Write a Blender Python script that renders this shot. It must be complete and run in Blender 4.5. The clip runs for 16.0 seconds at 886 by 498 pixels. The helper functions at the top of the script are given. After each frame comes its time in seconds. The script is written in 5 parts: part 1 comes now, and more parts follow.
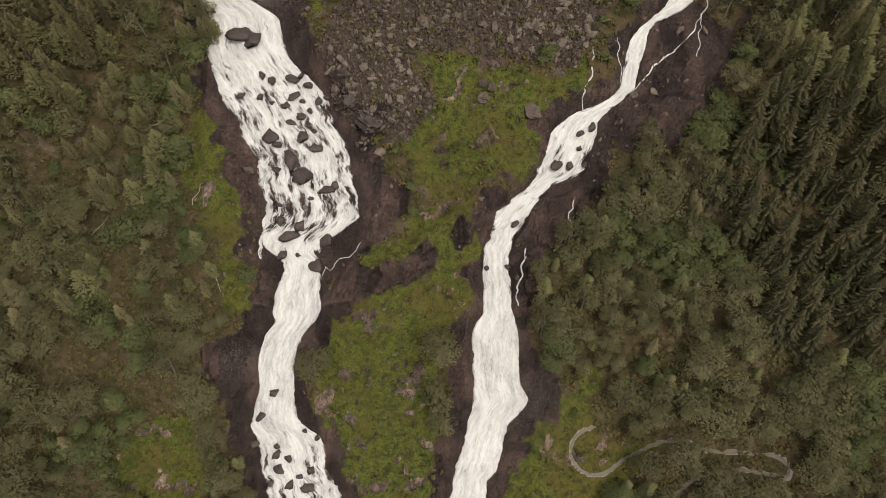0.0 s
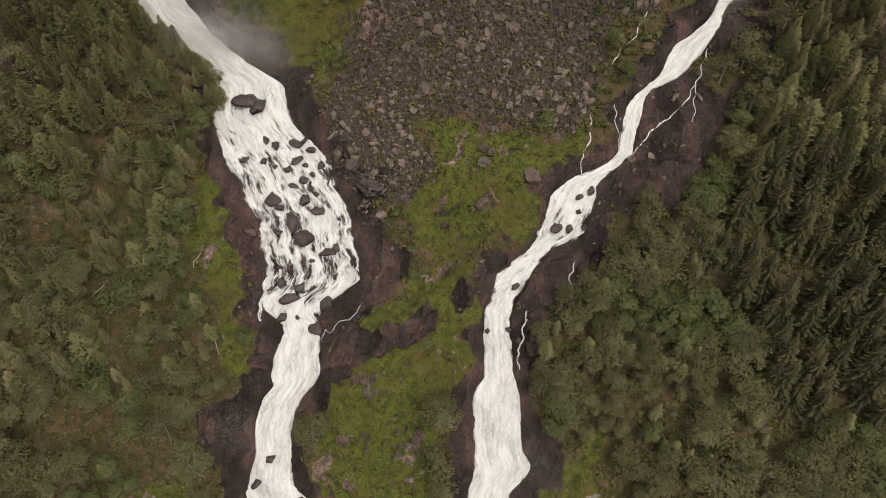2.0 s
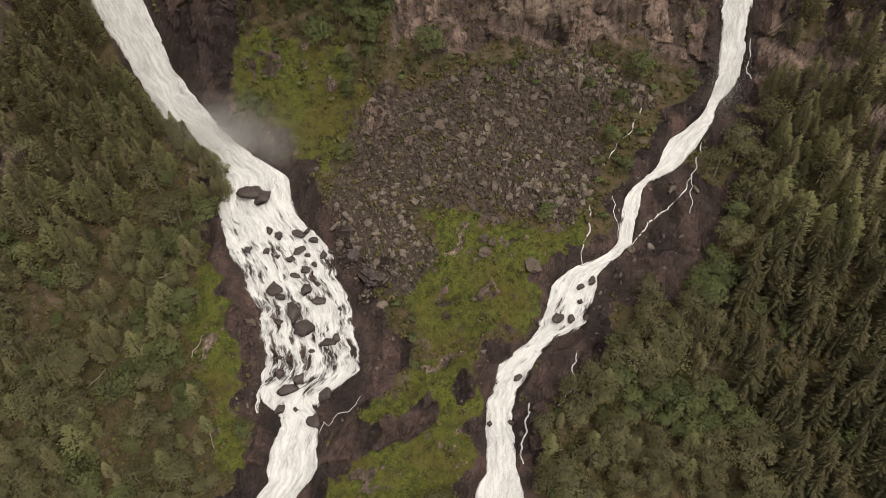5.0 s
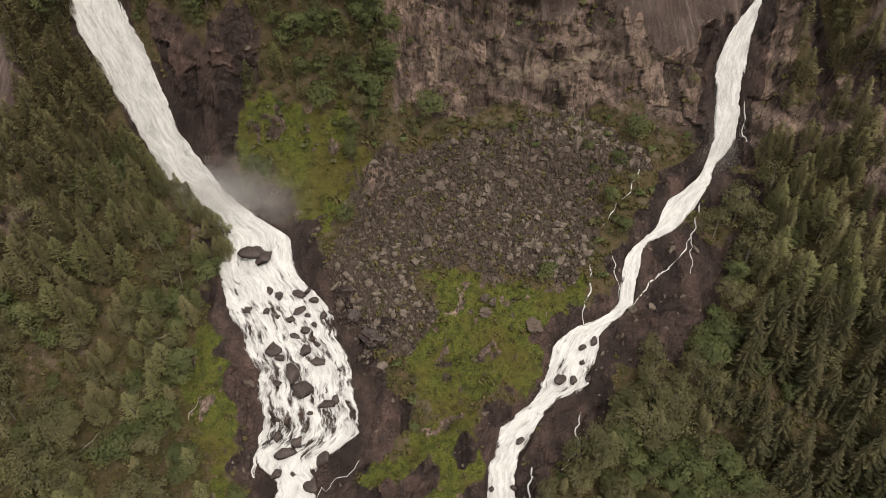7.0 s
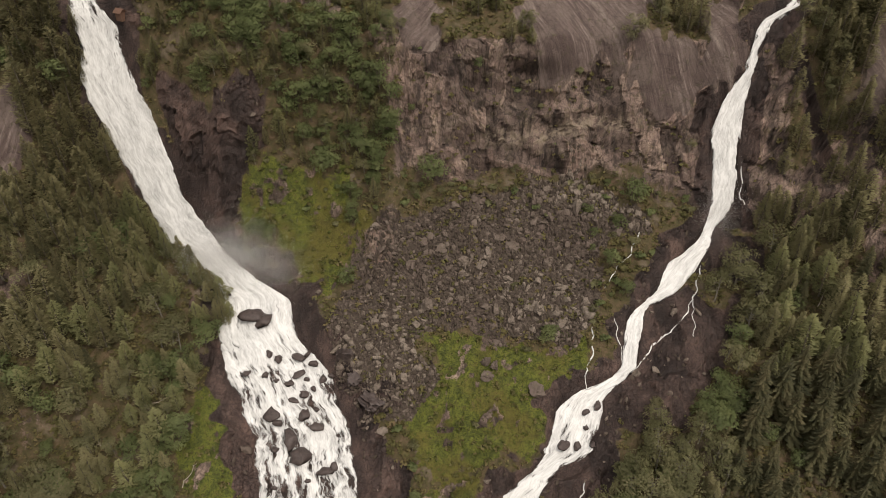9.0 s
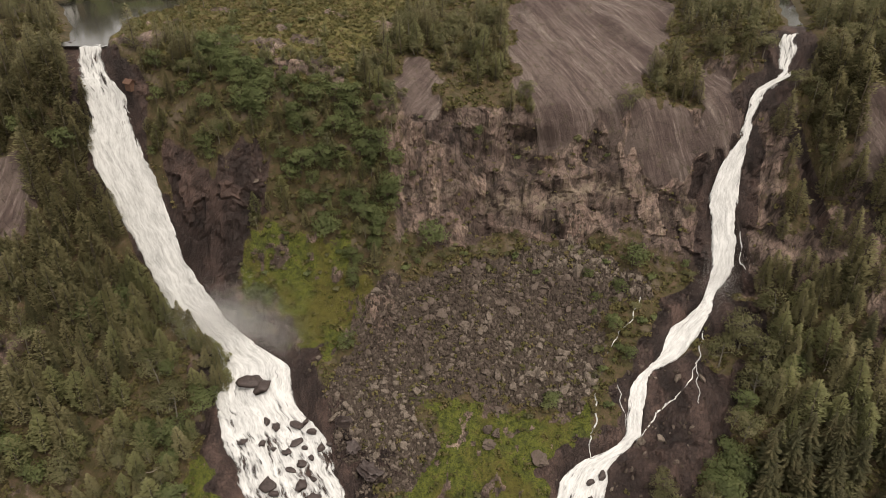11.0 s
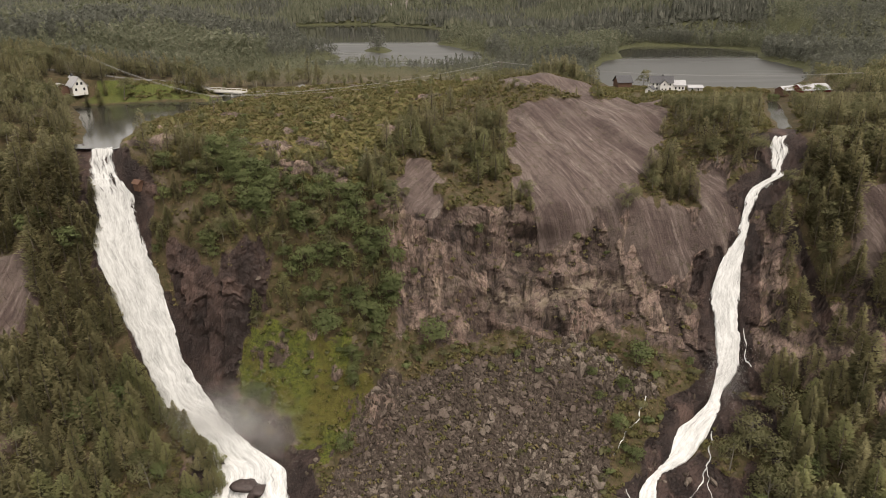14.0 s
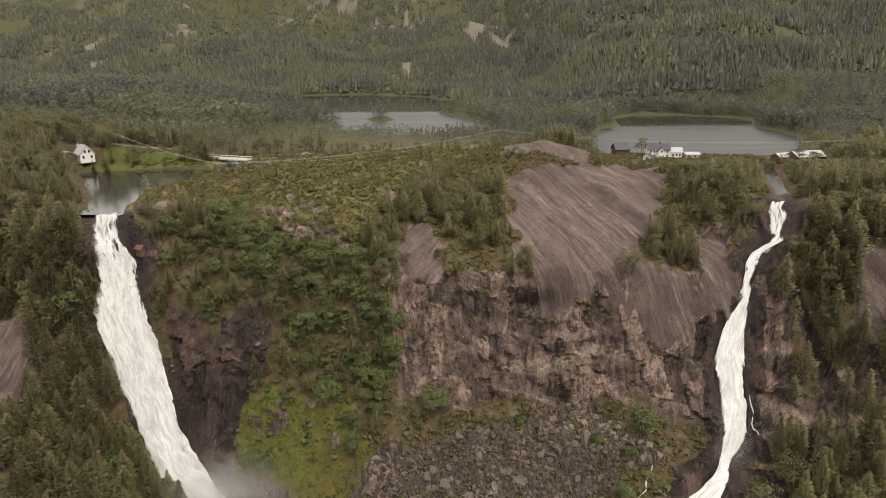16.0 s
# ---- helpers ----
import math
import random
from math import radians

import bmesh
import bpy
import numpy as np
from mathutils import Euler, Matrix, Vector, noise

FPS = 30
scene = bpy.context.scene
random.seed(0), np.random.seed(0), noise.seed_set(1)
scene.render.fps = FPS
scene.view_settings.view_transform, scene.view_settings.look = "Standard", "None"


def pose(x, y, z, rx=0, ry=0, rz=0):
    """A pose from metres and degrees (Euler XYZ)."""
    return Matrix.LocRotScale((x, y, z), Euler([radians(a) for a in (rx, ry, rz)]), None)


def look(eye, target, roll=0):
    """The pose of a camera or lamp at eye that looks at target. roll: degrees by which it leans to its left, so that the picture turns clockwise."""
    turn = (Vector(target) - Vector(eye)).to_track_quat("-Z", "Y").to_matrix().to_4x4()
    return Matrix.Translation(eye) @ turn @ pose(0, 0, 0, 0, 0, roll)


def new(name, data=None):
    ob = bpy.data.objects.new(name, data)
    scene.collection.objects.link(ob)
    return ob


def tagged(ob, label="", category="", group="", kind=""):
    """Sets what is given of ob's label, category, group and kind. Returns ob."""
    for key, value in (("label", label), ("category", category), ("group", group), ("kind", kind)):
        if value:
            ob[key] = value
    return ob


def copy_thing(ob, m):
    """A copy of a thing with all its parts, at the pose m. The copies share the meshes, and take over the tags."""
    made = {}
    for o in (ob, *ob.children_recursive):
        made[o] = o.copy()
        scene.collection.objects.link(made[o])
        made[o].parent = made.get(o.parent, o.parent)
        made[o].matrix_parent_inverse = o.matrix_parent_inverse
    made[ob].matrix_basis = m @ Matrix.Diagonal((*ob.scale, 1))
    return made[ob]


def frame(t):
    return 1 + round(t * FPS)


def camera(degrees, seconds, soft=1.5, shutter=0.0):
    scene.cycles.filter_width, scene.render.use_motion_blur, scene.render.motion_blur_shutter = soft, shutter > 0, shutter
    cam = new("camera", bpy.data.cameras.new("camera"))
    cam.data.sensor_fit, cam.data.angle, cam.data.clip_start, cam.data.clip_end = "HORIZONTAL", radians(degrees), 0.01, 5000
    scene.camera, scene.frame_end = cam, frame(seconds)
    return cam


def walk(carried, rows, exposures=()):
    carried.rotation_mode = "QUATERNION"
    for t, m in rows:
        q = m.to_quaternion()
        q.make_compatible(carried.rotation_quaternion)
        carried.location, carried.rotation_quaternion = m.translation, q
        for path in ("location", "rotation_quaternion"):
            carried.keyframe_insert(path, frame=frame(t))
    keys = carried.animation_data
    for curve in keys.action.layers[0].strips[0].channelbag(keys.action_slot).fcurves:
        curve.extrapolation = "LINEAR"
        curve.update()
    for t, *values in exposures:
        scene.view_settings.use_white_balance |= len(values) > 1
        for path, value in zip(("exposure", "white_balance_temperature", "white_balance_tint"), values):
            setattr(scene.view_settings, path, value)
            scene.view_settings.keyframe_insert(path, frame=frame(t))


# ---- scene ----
from mathutils import bvhtree

# the camera hangs still in the air and tilts up
cam = camera(65.0, 16.0, 0.65)
PATH = (
    (0, pose(0, 0, 48, 33.00, -0.01, -0.01)),
    (0.5, pose(0, 0, 48, 34.17, -0.01, 0.01)),
    (1, pose(0, 0, 48, 35.57, -0.01, 0.03)),
    (1.5, pose(0, 0, 48, 36.87, -0.01, 0.05)),
    (2, pose(0, 0, 48, 38.14, -0.01, 0.07)),
    (2.5, pose(0, 0, 48, 39.39, -0.01, 0.09)),
    (3, pose(0, 0, 48, 40.61, -0.00, 0.11)),
    (3.5, pose(0, 0, 48, 41.84, 0.00, 0.12)),
    (4, pose(0, 0, 48, 43.07, 0.01, 0.14)),
    (6.5, pose(0, 0, 48, 49.21, 0.06, 0.20)),
    (7, pose(0, 0, 48, 50.46, 0.07, 0.21)),
    (7.5, pose(0, 0, 48, 51.73, 0.08, 0.22)),
    (8, pose(0, 0, 48, 53.01, 0.10, 0.23)),
    (10.5, pose(0, 0, 48, 59.62, 0.18, 0.28)),
    (11, pose(0, 0, 48, 60.96, 0.19, 0.29)),
    (11.5, pose(0, 0, 48, 62.30, 0.21, 0.30)),
    (12, pose(0, 0, 48, 63.65, 0.23, 0.31)),
    (12.5, pose(0, 0, 48, 64.97, 0.25, 0.32)),
    (13, pose(0, 0, 48, 66.30, 0.27, 0.34)),
    (13.5, pose(0, 0, 48, 67.62, 0.28, 0.35)),
    (14, pose(0, 0, 48, 68.95, 0.30, 0.36)),
    (14.5, pose(0, 0, 48, 70.25, 0.32, 0.38)),
    (15, pose(0, 0, 48, 71.56, 0.34, 0.39)),
    (15.5, pose(0, 0, 48, 72.86, 0.36, 0.41)),
    (16, pose(0, 0, 48, 74.31, 0.38, 0.43)),
)
walk(cam, PATH, ((0, 0.38, 7030, 12.8), (4, 0.44, 7030, 12.8), (8, 0.57, 7030, 12.8), (11, 0.63, 7100, 12.8), (16, 0.82, 7000, 12.6)))

# ---- light: a bright overcast sky ----
world = bpy.data.worlds.new("overcast_sky")
scene.world = world
world.use_nodes = True
wn, wl = world.node_tree.nodes, world.node_tree.links
sky = wn.new("ShaderNodeTexSky")
sky.sky_type, sky.sun_disc = "NISHITA", False
sky.sun_elevation, sky.sun_rotation = radians(58), radians(144)
sky.air_density, sky.dust_density, sky.ozone_density = 1.0, 6.0, 0.6
cloud = wn.new("ShaderNodeMix")
cloud.data_type = "RGBA"
cloud.inputs[0].default_value = 0.75
cloud.inputs[7].default_value = (12.2, 12.0, 11.7, 1)
wl.new(sky.outputs[0], cloud.inputs[6])
wl.new(cloud.outputs[2], wn["Background"].inputs[0])
wn["Background"].inputs[1].default_value = 0.076
sun = new("sun", bpy.data.lights.new("sun", "SUN"))
sun.data.energy, sun.data.angle, sun.data.color = 1.5, radians(16), (1.0, 0.96, 0.9)
sun.matrix_world = look((55, -75, 150), (0, 0, 0))

# ---- the lie of the land ----
def lattice(i, j, k, seed):
    """Repeatable random numbers from 0 to 1 on whole-number points."""
    h = (i * 374761393 + j * 668265263 + k * 2147483647 + seed * 974711) & 0xFFFFFFFF
    h = ((h ^ (h >> 13)) * 1274126177) & 0xFFFFFFFF
    h = ((h ^ (h >> 16)) * 2246822519) & 0xFFFFFFFF
    return ((h ^ (h >> 15)) & 0xFFFF) / 65535.0


def rough(x, y, z=0.0, seed=0):
    """Smooth noise, about -1 to 1."""
    x, y, z = np.broadcast_arrays(np.asarray(x, float), np.asarray(y, float), np.asarray(z, float))
    i, j, k = (np.floor(a).astype(np.int64) for a in (x, y, z))
    u, v, w = x - i, y - j, z - k
    u, v, w = (a * a * (3 - 2 * a) for a in (u, v, w))
    total = 0
    for a in (0, 1):
        for b in (0, 1):
            for c in (0, 1):
                total = total + lattice(i + a, j + b, k + c, seed) * (u if a else 1 - u) * (v if b else 1 - v) * (w if c else 1 - w)
    return 2 * total - 1


def fractal(x, y, z=0.0, seed=0, octaves=3):
    total, size = 0, 1.0
    for o in range(octaves):
        total = total + rough(np.asarray(x) / size, np.asarray(y) / size, np.asarray(z) / size, seed + o) * size
        size *= 0.5
    return total


def cells(x, y, z, seed):
    """One random number for each block of rock."""
    return 2 * lattice(*(np.floor(a).astype(np.int64) for a in (x, y, z)), seed) - 1


def step(a, b, v):
    v = np.clip((np.asarray(v, float) - a) / (b - a), 0, 1)
    return v * v * (3 - 2 * v)


# profiles across the valley side: metres ahead and height over the lake
PROFILES = (
    (-200, (-900, 60, -300, -120, 40, -130, 100, -92, 150, -45, 190, -5, 230, 12, 300, 15, 400, 12)),
    (-130, (-900, 60, -300, -150, 40, -155, 100, -119, 150, -80, 178, -46, 203, -9, 230, 4, 300, 6, 400, 5)),
    (-97, (-900, 60, -300, -160, 40, -160, 60, -151, 150, -93, 181, -77, 185, -70, 206, -5, 212, 1.2, 260, 2, 400, 1.5)),
    (-48, (-900, 60, -300, -160, 40, -161, 60, -151, 150, -92, 174, -74, 190, -46, 199, -24, 213, -8, 240, -1, 275, 3, 310, 4, 345, 2.5, 400, 1.2)),
    (5, (-900, 60, -300, -160, 40, -160, 60, -150, 150, -89, 196, -58, 201, -48, 211, -20, 238, -6, 275, 4, 298, 7, 330, 5, 350, 2, 400, 1)),
    (38, (-900, 60, -300, -160, 40, -160, 60, -150, 150, -89, 198, -57, 203, -45, 213, -20, 235, -8, 265, 5, 292, 12, 315, 10, 345, 2, 400, 2)),
    (78, (-900, 60, -300, -160, 40, -160, 60, -150, 150, -91, 188, -66, 200, -46, 214, -20, 235, -8, 265, 1, 290, 2.5, 325, 2, 345, 1, 400, 1)),
    (98, (-900, 60, -300, -160, 40, -158, 60, -149, 150, -92, 182, -73, 188, -66, 214, -15, 226, -1.5, 231, 1.5, 245, 2, 300, 2, 400, 1)),
    (132, (-900, 60, -300, -155, 40, -154, 100, -119, 150, -80, 180, -47, 204, -14, 226, 3, 280, 2, 345, 2, 400, 2)),
    (200, (-900, 60, -300, -120, 40, -130, 100, -92, 150, -45, 190, -5, 230, 9, 300, 5, 400, 4)),
)
# the banks of the two rivers: metres ahead, and the two banks across
UPPER_WIDE = (216.1, -114.4, -104, 212.2, -113.8, -103.8, 209.2, -112.2, -102.1, 201.1, -107.2, -94.5, 199.1, -108.9, -92.7, 198, -109, -91.3, 196, -107.6, -88.3, 189.8, -96.6, -83.5, 187.3, -93.6, -81.4, 182.1, -88.2, -73.9, 179.7, -81.8, -71.3, 175.6, -77.2, -65.6, 172.5, -74, -60.4, 168.8, -71.5, -55.5, 165.8, -71, -46.9, 156.2, -68.9, -44.3, 152.3, -67.5, -38.8, 148.4, -66.1, -35.9, 145, -64.8, -31.4, 137.9, -59.7, -29.4, 131.5, -54.9, -25.5)
LOWER_WIDE = (128.1, -54.5, -24.5, 123.8, -53.5, -24.5, 119.6, -52.2, -23.3, 116.3, -52.2, -23.3, 114.3, -53.4, -26.2, 111.8, -53.3, -33.2, 109.3, -52.3, -35.5, 107.4, -47.6, -36.2, 104, -46.2, -35.4, 98.4, -49.2, -35, 93.9, -49.3, -34.5, 91.4, -49.4, -37.7, 86.8, -52.6, -41.8, 80.3, -53.3, -42.9, 74.8, -53.4, -42.4, 68.8, -55.9, -41.6, 66, -55.9, -38.7, 64, -55.7, -34.7, 61.5, -54, -34, 57.3, -53.5, -32.8, 48.7, -50.9, -28)
UPPER_NARROW = (230.2, 108.1, 113.3, 225.5, 104.5, 111.5, 223.1, 104.5, 112.3, 221.8, 104.2, 111.5, 220.5, 104.9, 109.5, 219, 105.8, 108.6, 216.6, 100.9, 107.6, 216.1, 98.1, 104.4, 215.5, 95.6, 100, 208, 91.6, 94.3, 205.5, 86.1, 93.6, 204, 84.6, 93.1, 202.5, 84.2, 92.8, 201.2, 82.9, 92.2, 199.6, 82.4, 91.7, 197.9, 84.1, 91.3, 191.2, 83.7, 91.3, 189.5, 83.4, 90.1, 185.2, 81.4, 84.6, 179.3, 76.5, 82.1, 176.5, 72.3, 80.3, 174.3, 67.7, 79, 171.3, 65.4, 75.3, 166.8, 63.3, 69.1, 162.9, 58.6, 61, 160.6, 55.6, 59.3)
LOWER_NARROW = (157.8, 52.9, 58.3, 154.9, 52.4, 57.1, 146.9, 50.2, 55.3, 144.8, 47.5, 52.3, 140.3, 37.1, 46.5, 138.5, 33.2, 46.2, 136.6, 30.8, 45.4, 129.2, 27.1, 40.5, 127, 26, 41.2, 123.2, 23.6, 31.3, 120.5, 19.3, 28, 117.6, 14.9, 26, 112.3, 13.6, 21.2, 106.7, 11, 19.2, 93.3, 11.7, 20, 90.5, 8.8, 21.1, 87.8, 7.8, 22.2, 76.2, 8.5, 22.6, 72.7, 8, 25.3, 70.1, 7.5, 23.4, 66.6, 6.7, 18.9, 59.7, 5.1, 16.9, 56.3, 2.6, 16.2, 52.9, 2.5, 13.6, 48.8, 0.7, 12.6)
RAPIDS_ROCKS = (-58, 160.5, 6.5, -54, 158.5, 5.5, -66.7, 167.4, 2.5, -43.4, 151.1, 3.8, -40.9, 151.6, 2.1, -38.8, 148.6, 3.1, -51.9, 150.4, 2.2, -49.1, 149.8, 2.8, -58.1, 145.6, 3.1, -52.4, 145.4, 2.1, -49.3, 144.3, 1.7, -42.9, 146.4, 3.4, -45.4, 144.1, 2.4, -40.4, 144.8, 1.9, -38.2, 142.2, 1.9, -40.7, 141.1, 3, -43.7, 139.9, 2.4, -40.3, 136, 3.9, -37, 137.5, 2.7, -36.4, 133.6, 3.5, -49.4, 136.3, 3.7, -47.7, 134.2, 3, -43.4, 129.5, 5.3, -40.7, 126.6, 6, -33.4, 123.2, 4.3, -31.1, 124.1, 3, -33.9, 121.2, 1.8, -37.9, 121.1, 1.5, -47.6, 127.8, 2, -46.8, 119.3, 1.7, -46.8, 115.6, 2.8, -41.3, 114.6, 3.3, -44.5, 112.6, 4.5)
LOWER_ROCKS = (-46.3, 108.1, 3.5, -42, 108.1, 2.3, -34, 111.5, 4.3, -36.5, 105.5, 3.7, -33.3, 145.1, 2, -35.8, 144.5, 2.4, -48.5, 74.2, 2.6, -52.5, 68.5, 2.6, -54.3, 62.1, 3, -48.2, 59.3, 3, -44.3, 58.2, 2.2, -47.7, 61.4, 1.4, -39.5, 64.9, 1.4, -36.3, 63.3, 1.5, -38, 55.6, 2.3, -41.1, 53.9, 1.6, -49.4, 52.2, 2.3, -44.2, 51.8, 3.3, -38.7, 51.4, 3.5, -46.8, 55.7, 2.6, 39.2, 135.8, 2.5, 42.7, 137.6, 2.7, 39, 132.5, 1.5, 32.4, 128.3, 3.8, 36.1, 128.1, 2.6, 40.5, 128.4, 2.8, 20.7, 114.6, 2.3, 12.6, 103.8, 1.1, 18.4, 103.6, 1.9, 21.1, 101.1, 1.6, 28.4, 117, 2.6)


def river_points(*flats):
    """The river's banks (ahead, one bank, other bank), about half a metre between rows, from the lip down to the valley floor."""
    p = np.concatenate([np.array(f, float).reshape(-1, 3) for f in flats])
    p = np.concatenate([p, [[20, p[-1, 1] + 4, p[-1, 2] + 4], [-60, p[-1, 1] + 8, p[-1, 2] + 8]]])
    at = np.arange(p[0, 0], -60, -0.5)
    q = np.stack([at, np.interp(-at, -p[:, 0], p[:, 1]), np.interp(-at, -p[:, 0], p[:, 2])], 1)
    for _ in range(2):
        q[1:-1] = (q[:-2] + 2 * q[1:-1] + q[2:]) / 4
    return q


def middle(banks):
    """Middle line of a river: across, ahead, half its width square to the flow."""
    c = (banks[:, 1] + banks[:, 2]) / 2
    lean = np.gradient(c, banks[:, 0])
    for _ in range(6):
        lean[1:-1] = (lean[:-2] + 2 * lean[1:-1] + lean[2:]) / 4
    return np.stack([c, banks[:, 0], (banks[:, 2] - banks[:, 1]) / 2 / np.sqrt(1 + lean ** 2)], 1)


BANKS = [river_points(UPPER_WIDE, LOWER_WIDE), river_points(UPPER_NARROW, LOWER_NARROW)]
WATER_LINES = [middle(b) for b in BANKS]


known = {}


def to_river(x, y, line):
    """How far a place is from the middle of a river, in half widths, and the metres from its edge."""
    shape = np.shape(x)
    x, y = np.ravel(x), np.ravel(y)
    key = (len(line), x.size, float(x.sum()), float(y.sum()))
    if key in known:
        return tuple(a.reshape(shape) for a in known[key])
    ratio, edge = np.full(x.shape, 99.0), np.full(x.shape, 999.0)
    near = np.where((np.abs(x) < 190) & (y > -70) & (y < 345))[0]
    for c in range(0, len(near), 4000):
        k = near[c:c + 4000]
        d = np.hypot(x[k, None] - line[None, :, 0], y[k, None] - line[None, :, 1])
        m = np.argmin(d - line[None, :, 2], axis=1)
        dm, w = d[np.arange(len(k)), m], line[m, 2]
        ratio[k], edge[k] = dm / w, dm - w
    if x.size > 5000:
        known[key] = (ratio, edge)
    return ratio.reshape(shape), edge.reshape(shape)


LEFT_FALL = (-110, 216, -104, 204, -97.5, 195, -85, 184.5, -69, 174.6, -57, 161, -44, 138, -37, 114, -42, 100, -47, 80, -39, 50)
RIGHT_FALL = (113, 229, 105, 218, 97, 214, 89, 204, 87, 192, 84, 185, 71, 171, 54, 152, 38, 134, 16, 109, 15, 80, 7, 50)


def outline(x, y, flat):
    """Metres inside an outline (below 0: outside)."""
    p = np.array(flat, float).reshape(-1, 2)
    best = np.full(np.shape(x), 1e9)
    odd = np.zeros(np.shape(x), bool)
    for (ax, ay), (bx, by) in zip(p, np.roll(p, -1, 0)):
        dx, dy = bx - ax, by - ay
        u = np.clip(((x - ax) * dx + (y - ay) * dy) / (dx * dx + dy * dy), 0, 1)
        best = np.minimum(best, np.hypot(x - ax - u * dx, y - ay - u * dy))
        if by != ay:
            odd ^= ((ay > y) != (by > y)) & (x < ax + (y - ay) * dx / dy)
    return np.where(odd, best, -best)


def from_line(x, y, flat):
    """Metres from a line of points."""
    p = np.array(flat, float).reshape(-1, 2)
    best = np.full(np.shape(x), 1e9)
    for (ax, ay), (bx, by) in zip(p[:-1], p[1:]):
        dx, dy = bx - ax, by - ay
        u = np.clip(((x - ax) * dx + (y - ay) * dy) / (dx * dx + dy * dy), 0, 1)
        best = np.minimum(best, np.hypot(x - ax - u * dx, y - ay - u * dy))
    return best


def side(x, y):
    """The valley side with neither rivers nor small relief."""
    x, y = np.asarray(x, float), np.asarray(y, float)
    knots = np.array([k for k, _ in PROFILES], float)
    calm = step(3, 16, np.minimum(from_line(x, y, LEFT_FALL), from_line(x, y, RIGHT_FALL)))
    warp = y + calm * (3.5 * rough(x / 17, y / 40, seed=3) + 1.5 * rough(x / 6, y / 20, seed=4))
    rows = []
    for _, flat in PROFILES:
        p = np.array(flat, float).reshape(-1, 2)
        rows.append(sum(np.interp(warp + o, p[:, 0], p[:, 1]) for o in (-1.5, 0, 1.5)) / 3)
    rows = np.array(rows)
    n = np.clip(np.searchsorted(knots, x) - 1, 0, len(knots) - 2)
    f = np.clip((x - knots[n]) / (knots[n + 1] - knots[n]), 0, 1)
    f = f * f * (3 - 2 * f) * 0.6 + f * 0.4
    a = np.take_along_axis(rows, n[None], 0)[0]
    b = np.take_along_axis(rows, n[None] + 1, 0)[0]
    return a * (1 - f) + b * f


SHORES = (
    (-35, 416, -54, 432, -82, 434, -93, 475, -111, 573, -131, 633, -179, 779, -182, 864, -109, 893, -29, 825, -2, 762, -2, 663, -5, 599, 9, 545, 21, 525, 22, 479, 13, 448, -4, 430),
    (-453, 881, -502, 979, -449, 1018, -343, 960, -315, 891, -374, 861),
    (86, 431, 100, 464, 111, 478, 125, 532, 146, 560, 183, 563, 216, 545, 220, 512, 205, 465, 200, 431, 208, 410, 191, 377, 172, 351, 160, 331, 131, 326, 103, 332, 78, 340, 76, 384),
    (112, 236, 119, 236, 128, 262, 141, 300, 136, 304, 122, 266),
    (-159, 294, -124, 306, -106, 306, -102, 334, -96, 334, -92, 310, -95, 294, -111, 247, -106, 227, -100, 211, -112, 209, -131, 248),
)
ISLET = (-62, 538, -55, 552, -42, 540, -48, 524)
SPIT = (-104, 530, -85, 519, -72, 489, -78, 474, -96, 472)


def lakes(x, y):
    """Above 0 inside the lakes and the pool."""
    x, y = np.asarray(x, float), np.asarray(y, float)
    best = np.full(x.shape, -60.0)
    k = (y > 195) & (y < 1080) & (np.abs(x) < 600)
    if k.any():
        wob = np.where(y[k] > 400, 5 * rough(x[k] / 40, y[k] / 40, seed=31), 0) + 1.5 * rough(x[k] / 12, y[k] / 12, seed=32)
        land = np.maximum(outline(x[k], y[k], ISLET), outline(x[k], y[k], SPIT))
        best[k] = np.minimum(np.max([outline(x[k], y[k], f) for f in SHORES], 0), -1.5 * land) + wob * np.where(x[k] > 100, np.where(y[k] < 310, 0.3, 1), 1)
    return best


def far(x, y):
    """Plain and hills behind the lakes: a long valley side, a wooded nose that comes forward over the farm's lake."""
    z = 2.5 + 2.0 * rough(x / 70, y / 70, seed=11) + 1.2 * rough(x / 25, y / 25, seed=12)
    back = np.maximum(0, y - 900 + 50 * rough(x / 300, y / 300, seed=13))
    z = z + back * 0.135 * (1 + 0.3 * rough(x / 420, y / 420, seed=14)) + 0.07 * back * rough(x / 150, y / 190, seed=15) + 0.025 * np.minimum(back, 600) * rough(x / 50, y / 60, seed=19)
    # the nose: steep front, then a shelf, then a steeper shoulder
    front = np.maximum(0, y - 575 - 0.35 * np.maximum(0, 200 - x)) * step(20, 190, x - 0.06 * y)
    z = z + 34 * step(0, 130, front) + 0.07 * np.minimum(front, 700) + 16 * step(230, 330, front) + front * 0.03 * rough(x / 120, y / 90, seed=16)
    near = np.maximum(0, y - 470) * step(225, 260, x - 0.02 * y) * step(640, 560, y)
    z = z + 20 * step(0, 90, near)
    z = z + 14 * step(110, 240, -x - 0.05 * y) * step(330, 440, y) * (1 - step(700, 830, y))
    return z


def outcrop(x, y):
    """Bare crags on the far hills, 0 to 1."""
    return step(0.5, 0.75, rough(x / 60, y / 110, seed=17) + 0.6 * rough(x / 16, y / 34, seed=18)) * step(900, 1000, y)


CLEFT = (104, 213, 107.6, 206, 109.7, 201, 112, 197, 114.5, 189)


